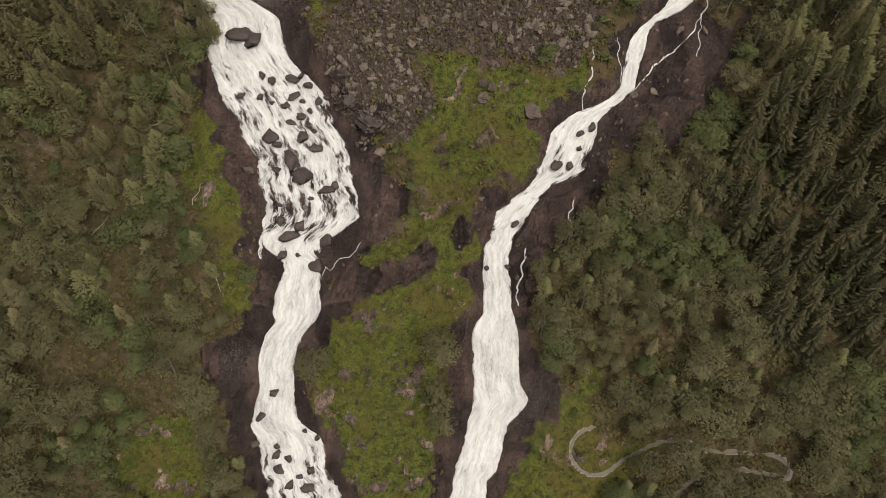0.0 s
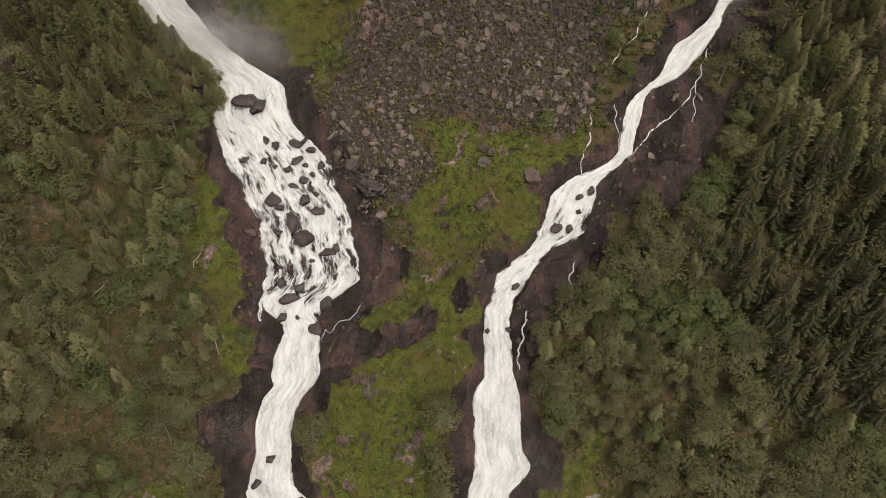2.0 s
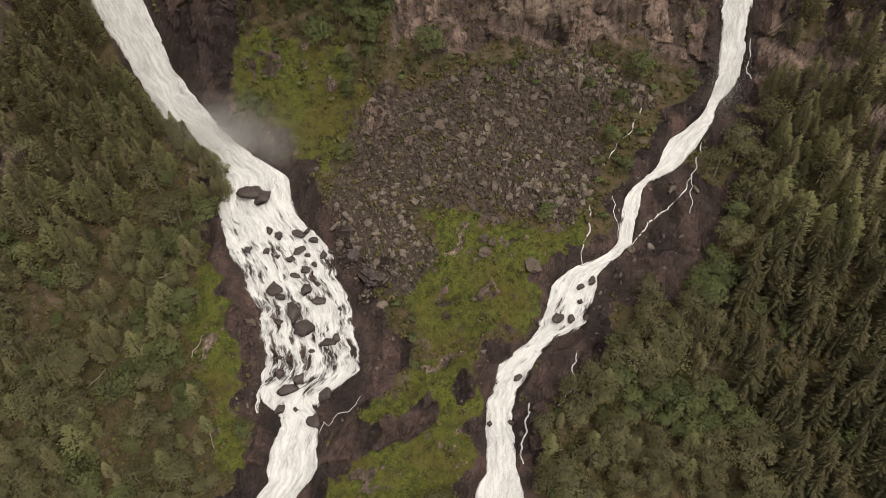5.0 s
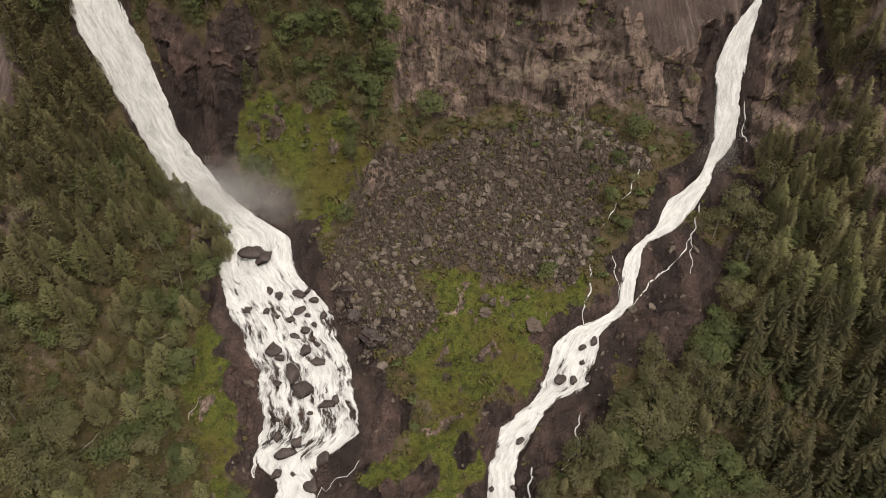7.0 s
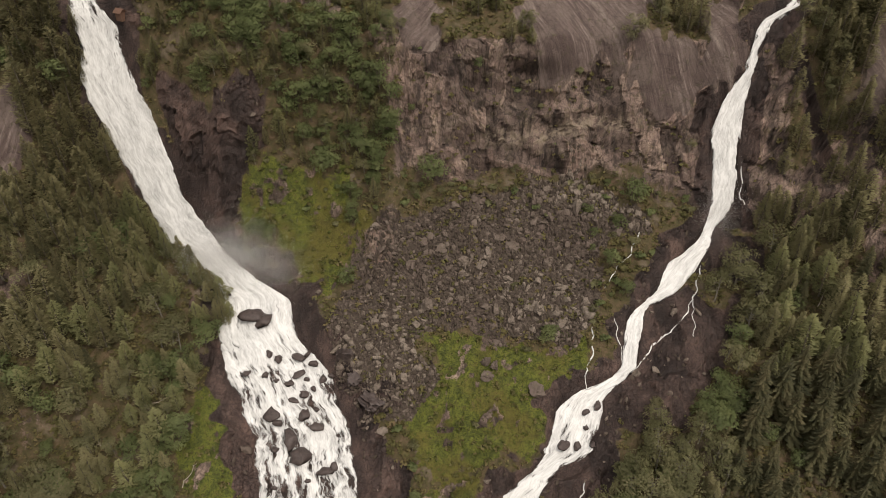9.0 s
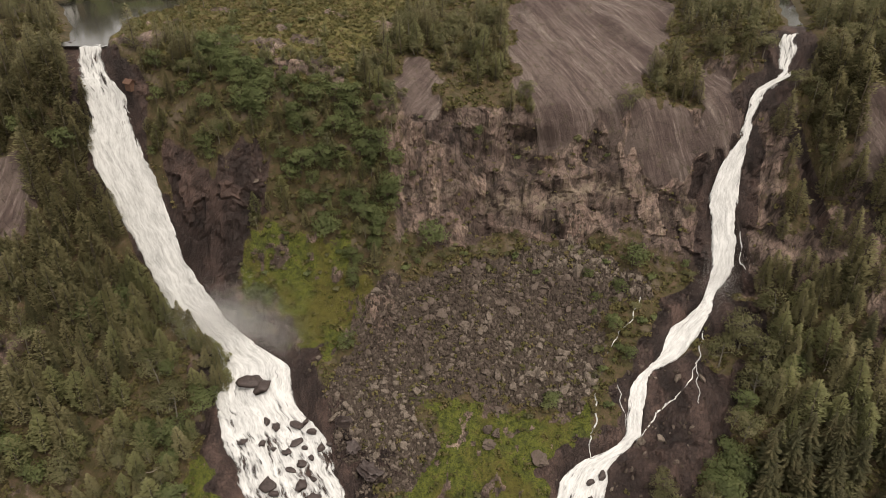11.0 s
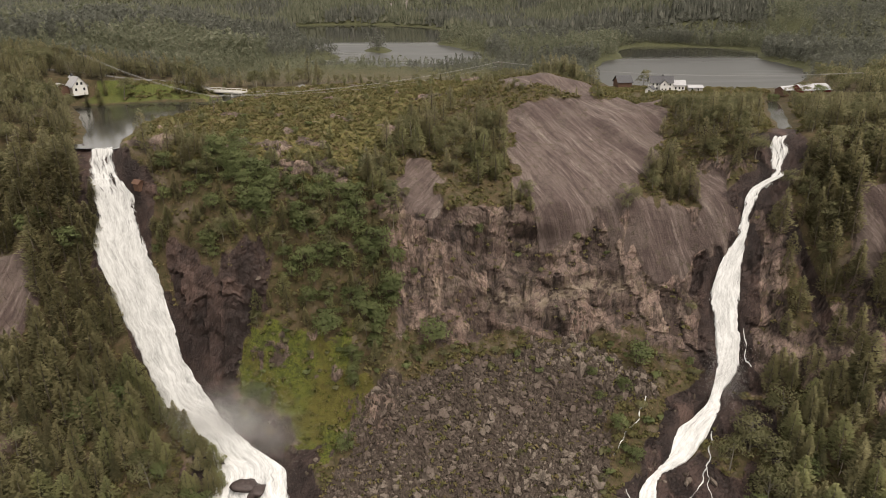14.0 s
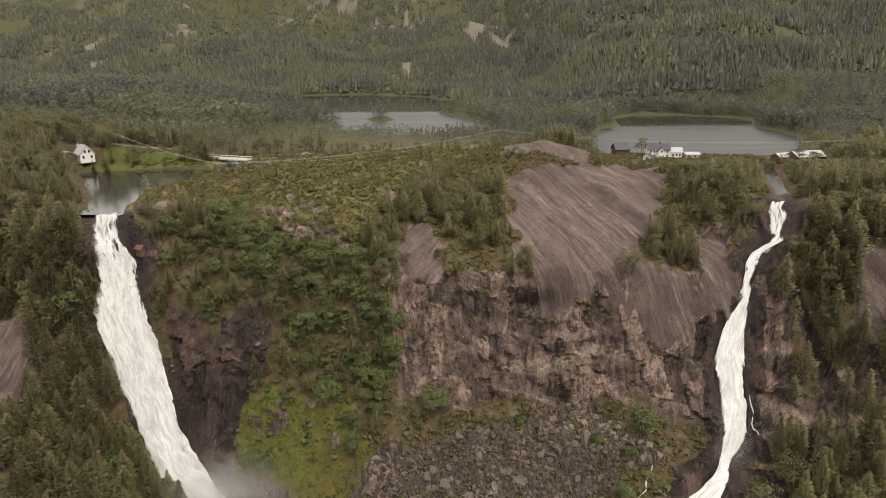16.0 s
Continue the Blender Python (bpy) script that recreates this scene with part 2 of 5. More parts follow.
def height(x, y):
    x, y = np.asarray(x, float), np.asarray(y, float)
    z = side(x, y)
    z = z * (1 - step(330, 400, y)) + far(x, y) * step(330, 400, y)
    z = z + (1.3 * rough(x / 11, y / 11, seed=21) + 0.6 * rough(x / 4.3, y / 4.3, seed=22)) * (0.4 + 0.6 * step(240, 200, y))
    lake = lakes(x, y)
    z = np.where(lake > -9, np.minimum(z, 0.15 + 0.25 * rough(x / 9, y / 9, seed=23) - np.where(lake > 0, 0.5, 0.3) * lake), z)
    # a dark cleft in the right bank
    z = z - 3.5 * step(2.2, 0, from_line(x, y, CLEFT))
    # a rock rib across the island between the rivers
    rib = from_line(x, y, (-32, 95, -12, 104, 8, 116, 14, 124))
    z = z + 3.2 * step(7, 0, rib)
    return z


def bed(x, y):
    """The ground as it is, with the rivers' beds cut in."""
    z = height(x, y)
    for n, line in enumerate(WATER_LINES):
        ratio, edge = to_river(x, y, line)
        z = z - (1.5 * step(1.2, 0.85, ratio) + 1.0 * step(6, 0, edge)) * step((214, 229)[n], (207, 222)[n], y)
    return z



# stretches of ground with a cover of their own, as outlines in the plan
SCREE = (-32, 163, -24, 175, -12, 181, 11, 192, 38, 198, 55, 191, 63, 182, 47, 176, 44, 162, 37, 153, 27, 153, 12, 153, -8, 155, -3, 140, -11, 133, -21, 132, -31, 143, -36, 155)
MEADOWS = (
    (-61, 187, -49, 192, -32, 190, -24, 178, -25, 173, -39, 162, -46, 169, -50, 178, -62, 182),
    (-11, 154, 2, 155, 27, 151, 40, 154, 41, 143, 28, 137, 22, 126, 11, 125, -4, 119, -14, 132, -8, 141, -1, 146),
    (9, 113, 10, 98, 7, 91, 1, 82, -1, 74, 0, 62, -4, 48, -4, 30, -26, 30, -30, 49, -35, 67, -36, 81, -32, 97, -26, 107, -14, 111, -7, 118, 3, 123, 11, 123),
    (-74, 145, -64, 144, -59, 133, -56, 120, -57, 107, -55, 92, -62, 92, -67, 110, -73, 127),
    (28, 67, 36, 77, 45, 79, 44, 65, 64, 61, 51, 49, 40, 30, 8, 30, 15, 49, 22, 60),
    (-90, 66, -72, 68, -66, 56, -70, 44, -88, 44, -96, 55),
)
BARE = (
    (44, 138, 51, 144, 69, 157, 88, 167, 88, 158, 70, 136, 53, 132),
    (-31, 143, -17, 132, -8, 122, -14, 113, -23, 113),
    (-85, 198, -71, 194, -64, 196, -54, 197, -54, 193, -64, 188, -66, 181, -79, 184, -83, 192),
    (95, 165, 80, 172, 86, 184, 97, 180),
    (-70, 84, -56, 92, -54, 72, -66, 70),
    (-31, 92, -29, 98, -12, 104, 6, 115, 9, 112, -8, 100, -20, 95),
    (3, 60, 0, 74, 3, 84, 10, 92, 11, 80, 8, 66),
    (-32, 113, -14, 118, -22, 107, -33, 104),
    (80, 184, 80, 200, 92, 203, 96, 184),
)
BARE_EAST = ( 67, 165, 88, 164, 76, 153, 81, 148, 73, 141, 69, 135, 57, 133, 48, 131, 48, 122, 40, 112, 34, 108, 26, 100, 22, 91, 24, 84, 33, 79, 35, 74, 31, 68, 20, 67, 23, 61, 20, 57, 15, 48, 11, 48, 12, 59, 19, 73, 19, 91, 19, 102, 27, 116, 41, 126, 47, 138, 55, 147, 57, 159 )
BARE_MIDDLE = ( -46, 168, -39, 168, -36, 153, -30, 147, -15, 141, -15, 135, -21, 128, -15, 124, -13, 118, -15, 113, -23, 109, -26, 102, -31, 94, -35, 92, -23, 113, -23, 127, -30, 141, -43, 154, -46, 162 )
BARE_WEST = ( -71, 169, -74, 168, -72, 161, -68, 148, -65, 141, -61, 132, -65, 128, -59, 123, -57, 117, -53, 103, -54, 94, -57, 88, -62, 81, -64, 73, -62, 65, -59, 61, -55, 53, -53, 48, -49, 49, -55, 65, -53, 80, -49, 92, -53, 114, -56, 131, -64, 142 )
SLABS = (
    (23, 261, 30, 267, 58, 277, 86, 284, 79, 249, 71, 233, 56, 211, 28, 209, 22, 223, 19, 238),
    (-21, 216, -14, 228, -5, 232, -1, 222, -1, 206, -13, 206),
    (20, 296, 34, 302, 60, 296, 62, 280, 44, 276, 28, 284),
    (-140, 193, -119, 190, -118, 183, -127, 174, -140, 178),
    (58, 219, 73, 218, 91, 211, 84, 208, 78, 203, 65, 204, 57, 209),
    (77, 228, 87, 223, 93, 214, 89, 210, 81, 213),
    (125, 211, 140, 211, 132, 189, 124, 194),
)
GREEN_SLOPE = (-75, 214, -66, 200, -52, 198, -62, 184, -52, 172, -30, 176, -16, 184, -16, 196, -24, 208, -24, 222, -60, 224)
TRAIL = (64.8, 48.2, 70.1, 52.1, 75.8, 54.2, 85.0, 54.7, 91.4, 53.8, 97.3, 51.9, 97.8, 53.5, 96.6, 56.8, 93.9, 58.5, 86.4, 59.0, 80.2, 59.2, 74.9, 59.8, 70.4, 61.6, 64.9, 62.1, 59.7, 61.1, 54.7, 59.3, 50.8, 57.4, 46.5, 54.0, 42.1, 53.3, 38.4, 55.0, 36.3, 58.3, 36.3, 61.5, 38.9, 64.0, 43.4, 65.6)
ROAD = (-178, 320, -140, 326, -112, 325, -94, 318, -78, 320, -66, 330)


def covers(x, y):
    """What grows or lies at a place: grass, scree, bare wet rock, slab, heath, trail, each 0 to 1."""
    x, y = np.asarray(x, float), np.asarray(y, float)
    wob = 2.6 * rough(x / 6, y / 6, seed=41) + 1.4 * rough(x / 2.2, y / 2.2, seed=42)
    out = {}
    out["scree"] = step(-1.5, 1.5, outline(x, y, SCREE) + wob)
    out["grass"] = np.max([step(-1.5, 2, outline(x, y, m) + wob * 1.2) for m in MEADOWS], 0)
    out["slab"] = np.max([step(-0.8, 0.8, outline(x, y, m) + wob * 0.9 - 1.0 + 1.6 * rough(x / 4, y / 9, seed=44)) for m in SLABS], 0)
    out["bare"] = np.max([step(-1, 1, outline(x, y, m) + wob) for m in (*BARE, BARE_EAST, BARE_MIDDLE, BARE_WEST)], 0)
    heath = step(205, 216, y) * step(345, 325, y) * step(-112, -100, x) * step(-20, -32, x - 0.55 * np.maximum(0, y - 228))
    humps = step(0.48, 0.62, rough(x / 7, y / 6, seed=47) + 0.35 * rough(x / 2.5, y / 2.5, seed=48) + 0.4 * step(240, 214, y))
    knolls = step(0.5, 0.72, rough(x / 4.2, y / 3.4, seed=45) + 0.5 * rough(x / 1.5, y / 1.5, seed=46))
    out["bare"] = np.maximum(out["bare"], step(2.8, 1.2, from_line(x, y, CLEFT)))
    
    e = np.minimum(to_river(x, y, WATER_LINES[0])[1], to_river(x, y, WATER_LINES[1])[1])
    out["river"] = e
    shady = step(-80, -88, x) * step(160, 168, y) * step(200, 192, y)
    out["bare"] = np.maximum(out["bare"], step(4.6, 2.0, e + wob * 1.5 + 4 * shady) * step(240, 222, y))
    out["heath"] = step(205, 216, y) * step(345, 325, y) * step(-112, -100, x) * step(-20, -32, x - 0.55 * np.maximum(0, y - 228))
    out["trail"] = step(0.6, 0.3, from_line(x, y, TRAIL))
    out["road"] = step(2.4, 1.9, from_line(x, y, ROAD))
    steep = np.hypot(side(x + 1, y) - side(x - 1, y), side(x, y + 1) - side(x, y - 1)) / 2
    out["steep"] = steep
    out["green"] = step(-2, 2, outline(x, y, GREEN_SLOPE) + wob)
    crag = np.maximum(step(-30, -12, x + 2 * wob) * step(112, 96, x + 2 * wob), step(0.2, 0.5, rough(x / 13, y / 13, seed=43)) * 0.9)
    out["cliff"] = step(0.85, 1.5, steep + 0.12 * wob) * crag * (1 - 0.9 * out["green"]) * step(345, 300, y)
    out["cliff"] = np.maximum(out["cliff"], np.maximum(0.8 * humps * heath, 0.7 * knolls * out["grass"] * (1 - out["bare"])))
    return out


# ---- materials ----
def material(name, rough_=0.8):
    m = bpy.data.materials.new(name)
    m.use_nodes = True
    b = m.node_tree.nodes["Principled BSDF"]
    b.inputs["Roughness"].default_value = rough_
    b.inputs["Specular IOR Level"].default_value = 0.25
    return m, m.node_tree.nodes, m.node_tree.links, b


def noise_node(n, l, scale, detail=4.0, vector=None, rough_=0.55):
    t = n.new("ShaderNodeTexNoise")
    t.inputs["Scale"].default_value, t.inputs["Detail"].default_value, t.inputs["Roughness"].default_value = scale, detail, rough_
    if vector is not None:
        l.new(vector, t.inputs["Vector"])
    return t.outputs["Fac"]


def ramp(n, l, fac, stops):
    r = n.new("ShaderNodeValToRGB")
    while len(r.color_ramp.elements) < len(stops):
        r.color_ramp.elements.new(0.5)
    for e, (p, c) in zip(r.color_ramp.elements, stops):
        e.position, e.color = p, (*c, 1) if len(c) == 3 else c
    l.new(fac, r.inputs[0])
    return r.outputs[0]


def mixed(n, l, fac, a, b, blend="MIX"):
    m = n.new("ShaderNodeMix")
    m.data_type, m.blend_type = "RGBA", blend
    for s, v in ((0, fac), (6, a), (7, b)):
        if isinstance(v, (int, float)):
            m.inputs[s].default_value = v
        elif isinstance(v, tuple):
            m.inputs[s].default_value = (*v, 1)
        else:
            l.new(v, m.inputs[s])
    return m.outputs[2]


def sums(n, l, op, a, b, clamp=False):
    m = n.new("ShaderNodeMath")
    m.operation, m.use_clamp = op, clamp
    for s, v in ((0, a), (1, b)):
        if isinstance(v, (int, float)):
            m.inputs[s].default_value = v
        else:
            l.new(v, m.inputs[s])
    return m.outputs[0]


def mapped(n, l, vector, scale=(1, 1, 1), turn=(0, 0, 0)):
    m = n.new("ShaderNodeMapping")
    m.inputs["Scale"].default_value = scale
    m.inputs["Rotation"].default_value = [radians(a) for a in turn]
    l.new(vector, m.inputs["Vector"])
    return m.outputs[0]


def bumped(n, l, bsdf, heights, strength=0.5, distance=0.3):
    b = n.new("ShaderNodeBump")
    b.inputs["Strength"].default_value, b.inputs["Distance"].default_value = strength, distance
    l.new(heights, b.inputs["Height"])
    l.new(b.outputs[0], bsdf.inputs["Normal"])


def plain(name, colour, rough_=0.8, spread=0.25, scale=3.0, metal=0.0, relief=0.0):
    """A painted or weathered surface with two scales of variation."""
    m, n, l, b = material(name, rough_)
    at = n.new("ShaderNodeNewGeometry").outputs["Position"]
    f = sums(n, l, "ADD", sums(n, l, "MULTIPLY", noise_node(n, l, scale, 5, at), 0.6), sums(n, l, "MULTIPLY", noise_node(n, l, scale * 7, 3, at), 0.4))
    dark, light = tuple(c * (1 - spread) for c in colour), tuple(min(1, c * (1 + spread)) for c in colour)
    l.new(ramp(n, l, f, ((0.3, dark), (0.7, light))), b.inputs["Base Color"])
    b.inputs["Metallic"].default_value = metal
    if relief:
        bumped(n, l, b, f, 0.6, relief)
    return m


def ground_material():
    m, n, l, b = material("hillside", 0.9)
    at = n.new("ShaderNodeNewGeometry").outputs["Position"]

    def layer(name):
        a = n.new("ShaderNodeAttribute")
        a.attribute_name = name
        s = n.new("ShaderNodeSeparateColor")
        l.new(a.outputs["Color"], s.inputs[0])
        return s.outputs[0], s.outputs[1], s.outputs[2]

    grass, scree, bare = layer("cover_a")
    slab, heath, trail = layer("cover_b")
    steep, meadow, road = layer("cover_c")
    big, mid, fine = noise_node(n, l, 0.07, 4, at), noise_node(n, l, 0.45, 6, at, 0.65), noise_node(n, l, 2.6, 5, at, 0.65)
    tiny = noise_node(n, l, 9.0, 3, at, 0.6)
    # forest floor: brown litter, moss, dead bracken
    floor = ramp(n, l, mid, ((0.30, (0.035, 0.029, 0.016)), (0.45, (0.068, 0.054, 0.029)), (0.58, (0.105, 0.073, 0.046)), (0.72, (0.15, 0.096, 0.073))))
    floor = mixed(n, l, ramp(n, l, noise_node(n, l, 0.13, 4, at, 0.6), ((0.56, (0, 0, 0)), (0.66, (1, 1, 1)))), floor, mixed(n, l, fine, (0.09, 0.066, 0.05), (0.2, 0.16, 0.13)))
    floor = mixed(n, l, ramp(n, l, fine, ((0.42, (0, 0, 0)), (0.6, (1, 1, 1)))), floor, mixed(n, l, 0.45, floor, (0.06, 0.07, 0.018)))
    # grass and moss
    turf = ramp(n, l, mid, ((0.30, (0.034, 0.042, 0.011)), (0.45, (0.078, 0.092, 0.018)), (0.56, (0.118, 0.135, 0.024)), (0.7, (0.1, 0.085, 0.028))))
    turf = mixed(n, l, ramp(n, l, fine, ((0.36, (1, 1, 1)), (0.52, (0, 0, 0)))), turf, (0.028, 0.034, 0.012))
    turf = mixed(n, l, ramp(n, l, big, ((0.5, (0, 0, 0)), (0.62, (1, 1, 1)))), turf, mixed(n, l, 0.5, turf, (0.10, 0.075, 0.022)))
    # heath: ochre and olive
    heather = ramp(n, l, mid, ((0.32, (0.065, 0.068, 0.024)), (0.46, (0.12, 0.112, 0.036)), (0.58, (0.165, 0.132, 0.05)), (0.7, (0.22, 0.19, 0.155))))
    heather = mixed(n, l, ramp(n, l, fine, ((0.38, (1, 1, 1)), (0.5, (0, 0, 0)))), heather, (0.055, 0.06, 0.02))
    # rock: dark wet gneiss, dry cliffs with tall streaks, pale slabs
    tall = noise_node(n, l, 0.42, 6, mapped(n, l, at, (1, 0.8, 0.1)), 0.68)
    patch = noise_node(n, l, 0.11, 4, at, 0.6)
    cracks = n.new("ShaderNodeTexVoronoi")
    cracks.feature = "DISTANCE_TO_EDGE"
    cracks.inputs["Scale"].default_value = 0.3
    wavy = n.new("ShaderNodeVectorMath")
    wavy.operation = "MULTIPLY_ADD"
    warp = n.new("ShaderNodeTexNoise")
    warp.inputs["Scale"].default_value = 0.5
    l.new(at, warp.inputs["Vector"])
    l.new(warp.outputs["Color"], wavy.inputs[0]), l.new(at, wavy.inputs[2])
    wavy.inputs[1].default_value = (2.5, 2.5, 2.5)
    l.new(mapped(n, l, wavy.outputs[0], (1.3, 1.0, 0.34), (6, 16, 20)), cracks.inputs["Vector"])
    joint = ramp(n, l, cracks.outputs["Distance"], ((0.01, (0, 0, 0)), (0.07, (1, 1, 1))))
    wet = ramp(n, l, fine, ((0.3, (0.014, 0.0095, 0.0095)), (0.5, (0.034, 0.0235, 0.022)), (0.72, (0.07, 0.05, 0.046))))
    wet = mixed(n, l, ramp(n, l, patch, ((0.45, (0, 0, 0)), (0.62, (1, 1, 1)))), wet, mixed(n, l, 0.5, wet, (0.105, 0.072, 0.065)))
    cliff = ramp(n, l, patch, ((0.3, (0.1, 0.072, 0.066)), (0.46, (0.165, 0.124, 0.113)), (0.58, (0.2, 0.157, 0.14)), (0.72, (0.28, 0.235, 0.2))))
    cliff = mixed(n, l, ramp(n, l, tall, ((0.38, (0.9, 0.9, 0.9)), (0.5, (0, 0, 0)))), cliff, (0.042, 0.034, 0.032))
    cliff = mixed(n, l, ramp(n, l, tall, ((0.58, (0, 0, 0)), (0.74, (0.7, 0.7, 0.7)))), cliff, (0.34, 0.295, 0.25))
    cliff = mixed(n, l, ramp(n, l, fine, ((0.36, (0.4, 0.4, 0.4)), (0.5, (0, 0, 0)))), cliff, (0.07, 0.056, 0.05))
    cliff = mixed(n, l, ramp(n, l, mid, ((0.53, (0, 0, 0)), (0.64, (0.5, 0.5, 0.5)))), cliff, (0.075, 0.068, 0.032))
    cliff = mixed(n, l, joint, mixed(n, l, 0.55, cliff, (0.03, 0.024, 0.021)), cliff)
    small = n.new("ShaderNodeTexVoronoi")
    small.feature = "DISTANCE_TO_EDGE"
    small.inputs["Scale"].default_value = 0.85
    l.new(mapped(n, l, wavy.outputs[0], (1.5, 1.0, 0.4), (5, -10, 30)), small.inputs["Vector"])
    crack = ramp(n, l, small.outputs["Distance"], ((0.005, (0, 0, 0)), (0.07, (1, 1, 1))))
    grit = noise_node(n, l, 5.0, 4, at, 0.7)
    cliff = mixed(n, l, crack, mixed(n, l, 0.4, cliff, (0.035, 0.028, 0.025)), cliff)
    cliff = mixed(n, l, ramp(n, l, grit, ((0.55, (0, 0, 0)), (0.75, (0.3, 0.3, 0.3)))), cliff, (0.3, 0.255, 0.215))
    wet = mixed(n, l, crack, mixed(n, l, 0.6, wet, (0.01, 0.008, 0.008)), wet)
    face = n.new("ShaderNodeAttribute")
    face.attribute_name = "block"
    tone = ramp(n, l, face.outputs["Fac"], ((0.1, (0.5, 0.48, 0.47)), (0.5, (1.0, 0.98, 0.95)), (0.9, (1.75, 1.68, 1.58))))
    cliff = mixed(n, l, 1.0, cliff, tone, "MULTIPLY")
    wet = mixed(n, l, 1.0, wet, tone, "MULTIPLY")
    band = n.new("ShaderNodeAttribute")
    band.attribute_name = "band"
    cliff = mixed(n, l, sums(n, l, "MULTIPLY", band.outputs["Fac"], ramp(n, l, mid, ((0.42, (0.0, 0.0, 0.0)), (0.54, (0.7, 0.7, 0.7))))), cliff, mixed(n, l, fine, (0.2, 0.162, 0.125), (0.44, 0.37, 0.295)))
    flow = n.new("ShaderNodeAttribute")
    flow.attribute_name = "grain"
    lines = noise_node(n, l, 0.7, 6, flow.outputs["Vector"], 0.7)
    wide = noise_node(n, l, 0.13, 5, flow.outputs["Vector"], 0.65)
    pale = ramp(n, l, lines, ((0.3, (0.05, 0.036, 0.034)), (0.43, (0.105, 0.078, 0.073)), (0.56, (0.165, 0.13, 0.12)), (0.7, (0.36, 0.31, 0.28))))
    pale = mixed(n, l, ramp(n, l, wide, ((0.43, (0.8, 0.8, 0.8)), (0.53, (0, 0, 0)))), pale, mixed(n, l, lines, (0.05, 0.035, 0.033), (0.13, 0.095, 0.09)))
    pale = mixed(n, l, ramp(n, l, wide, ((0.55, (0, 0, 0)), (0.66, (0.7, 0.7, 0.7)))), pale, mixed(n, l, lines, (0.13, 0.105, 0.095), (0.42, 0.37, 0.33)))
    pale = mixed(n, l, ramp(n, l, patch, ((0.5, (0, 0, 0)), (0.62, (0.75, 0.75, 0.75)))), pale, mixed(n, l, lines, (0.05, 0.038, 0.034), (0.29, 0.24, 0.215)))
    pale = mixed(n, l, ramp(n, l, mid, ((0.58, (0, 0, 0)), (0.68, (0.8, 0.8, 0.8)))), pale, (0.08, 0.075, 0.035))
    pale = mixed(n, l, joint, mixed(n, l, 0.35, pale, (0.05, 0.04, 0.036)), pale)
    pale = mixed(n, l, ramp(n, l, fine, ((0.4, (0.35, 0.35, 0.35)), (0.6, (0, 0, 0)))), pale, (0.13, 0.107, 0.093))
    stones = ramp(n, l, fine, ((0.3, (0.03, 0.024, 0.02)), (0.5, (0.07, 0.055, 0.046)), (0.7, (0.14, 0.115, 0.096))))
    gravel = ramp(n, l, tiny, ((0.3, (0.2, 0.18, 0.15)), (0.7, (0.36, 0.33, 0.28))))

    def edge(mask, add=0.5):
        s = sums(n, l, "ADD", mask, sums(n, l, "MULTIPLY", sums(n, l, "SUBTRACT", fine, 0.5), add))
        s = sums(n, l, "ADD", s, sums(n, l, "MULTIPLY", sums(n, l, "SUBTRACT", mid, 0.5), add * 1.6))
        return ramp(n, l, s, ((0.42, (0, 0, 0)), (0.56, (1, 1, 1))))

    grown = n.new("ShaderNodeAttribute")
    grown.attribute_name = "distance"
    c = mixed(n, l, grown.outputs["Fac"], floor, ramp(n, l, mid, ((0.3, (0.05, 0.056, 0.028)), (0.7, (0.095, 0.098, 0.045)))))
    c = mixed(n, l, edge(heath, 0.7), c, heather)
    c = mixed(n, l, edge(grass, 1.1), c, turf)
    c = mixed(n, l, edge(meadow, 0.2), c, mixed(n, l, 0.4, turf, (0.11, 0.135, 0.045)))
    c = mixed(n, l, edge(scree, 0.8), c, stones)
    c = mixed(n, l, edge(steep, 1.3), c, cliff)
    c = mixed(n, l, edge(slab, 0.6), c, mixed(n, l, 1.0, pale, (0.86, 0.84, 0.84), "MULTIPLY"))
    crag = n.new("ShaderNodeAttribute")
    crag.attribute_name = "crag"
    c = mixed(n, l, crag.outputs["Fac"], c, ramp(n, l, mid, ((0.35, (0.09, 0.082, 0.07)), (0.65, (0.22, 0.2, 0.178)))))
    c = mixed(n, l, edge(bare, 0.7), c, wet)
    c = mixed(n, l, edge(trail, 0.3), c, gravel)
    c = mixed(n, l, edge(road, 0.1), c, mixed(n, l, tiny, (0.10, 0.098, 0.094), (0.17, 0.165, 0.16)))
    c = mixed(n, l, 1.0, c, (0.84, 0.82, 0.8), "MULTIPLY")
    l.new(c, b.inputs["Base Color"])
    l.new(ramp(n, l, bare, ((0.4, (0.9, 0.9, 0.9)), (0.6, (0.5, 0.5, 0.5)))), b.inputs["Roughness"])
    h = sums(n, l, "ADD", sums(n, l, "MULTIPLY", mid, 1.2), sums(n, l, "ADD", sums(n, l, "MULTIPLY", fine, 0.5), sums(n, l, "ADD", sums(n, l, "MULTIPLY", joint, 0.2), sums(n, l, "MULTIPLY", sums(n, l, "MULTIPLY", crack, sums(n, l, "ADD", steep, bare)), 0.3))))
    bumped(n, l, b, h, 0.8, 0.7)
    return m


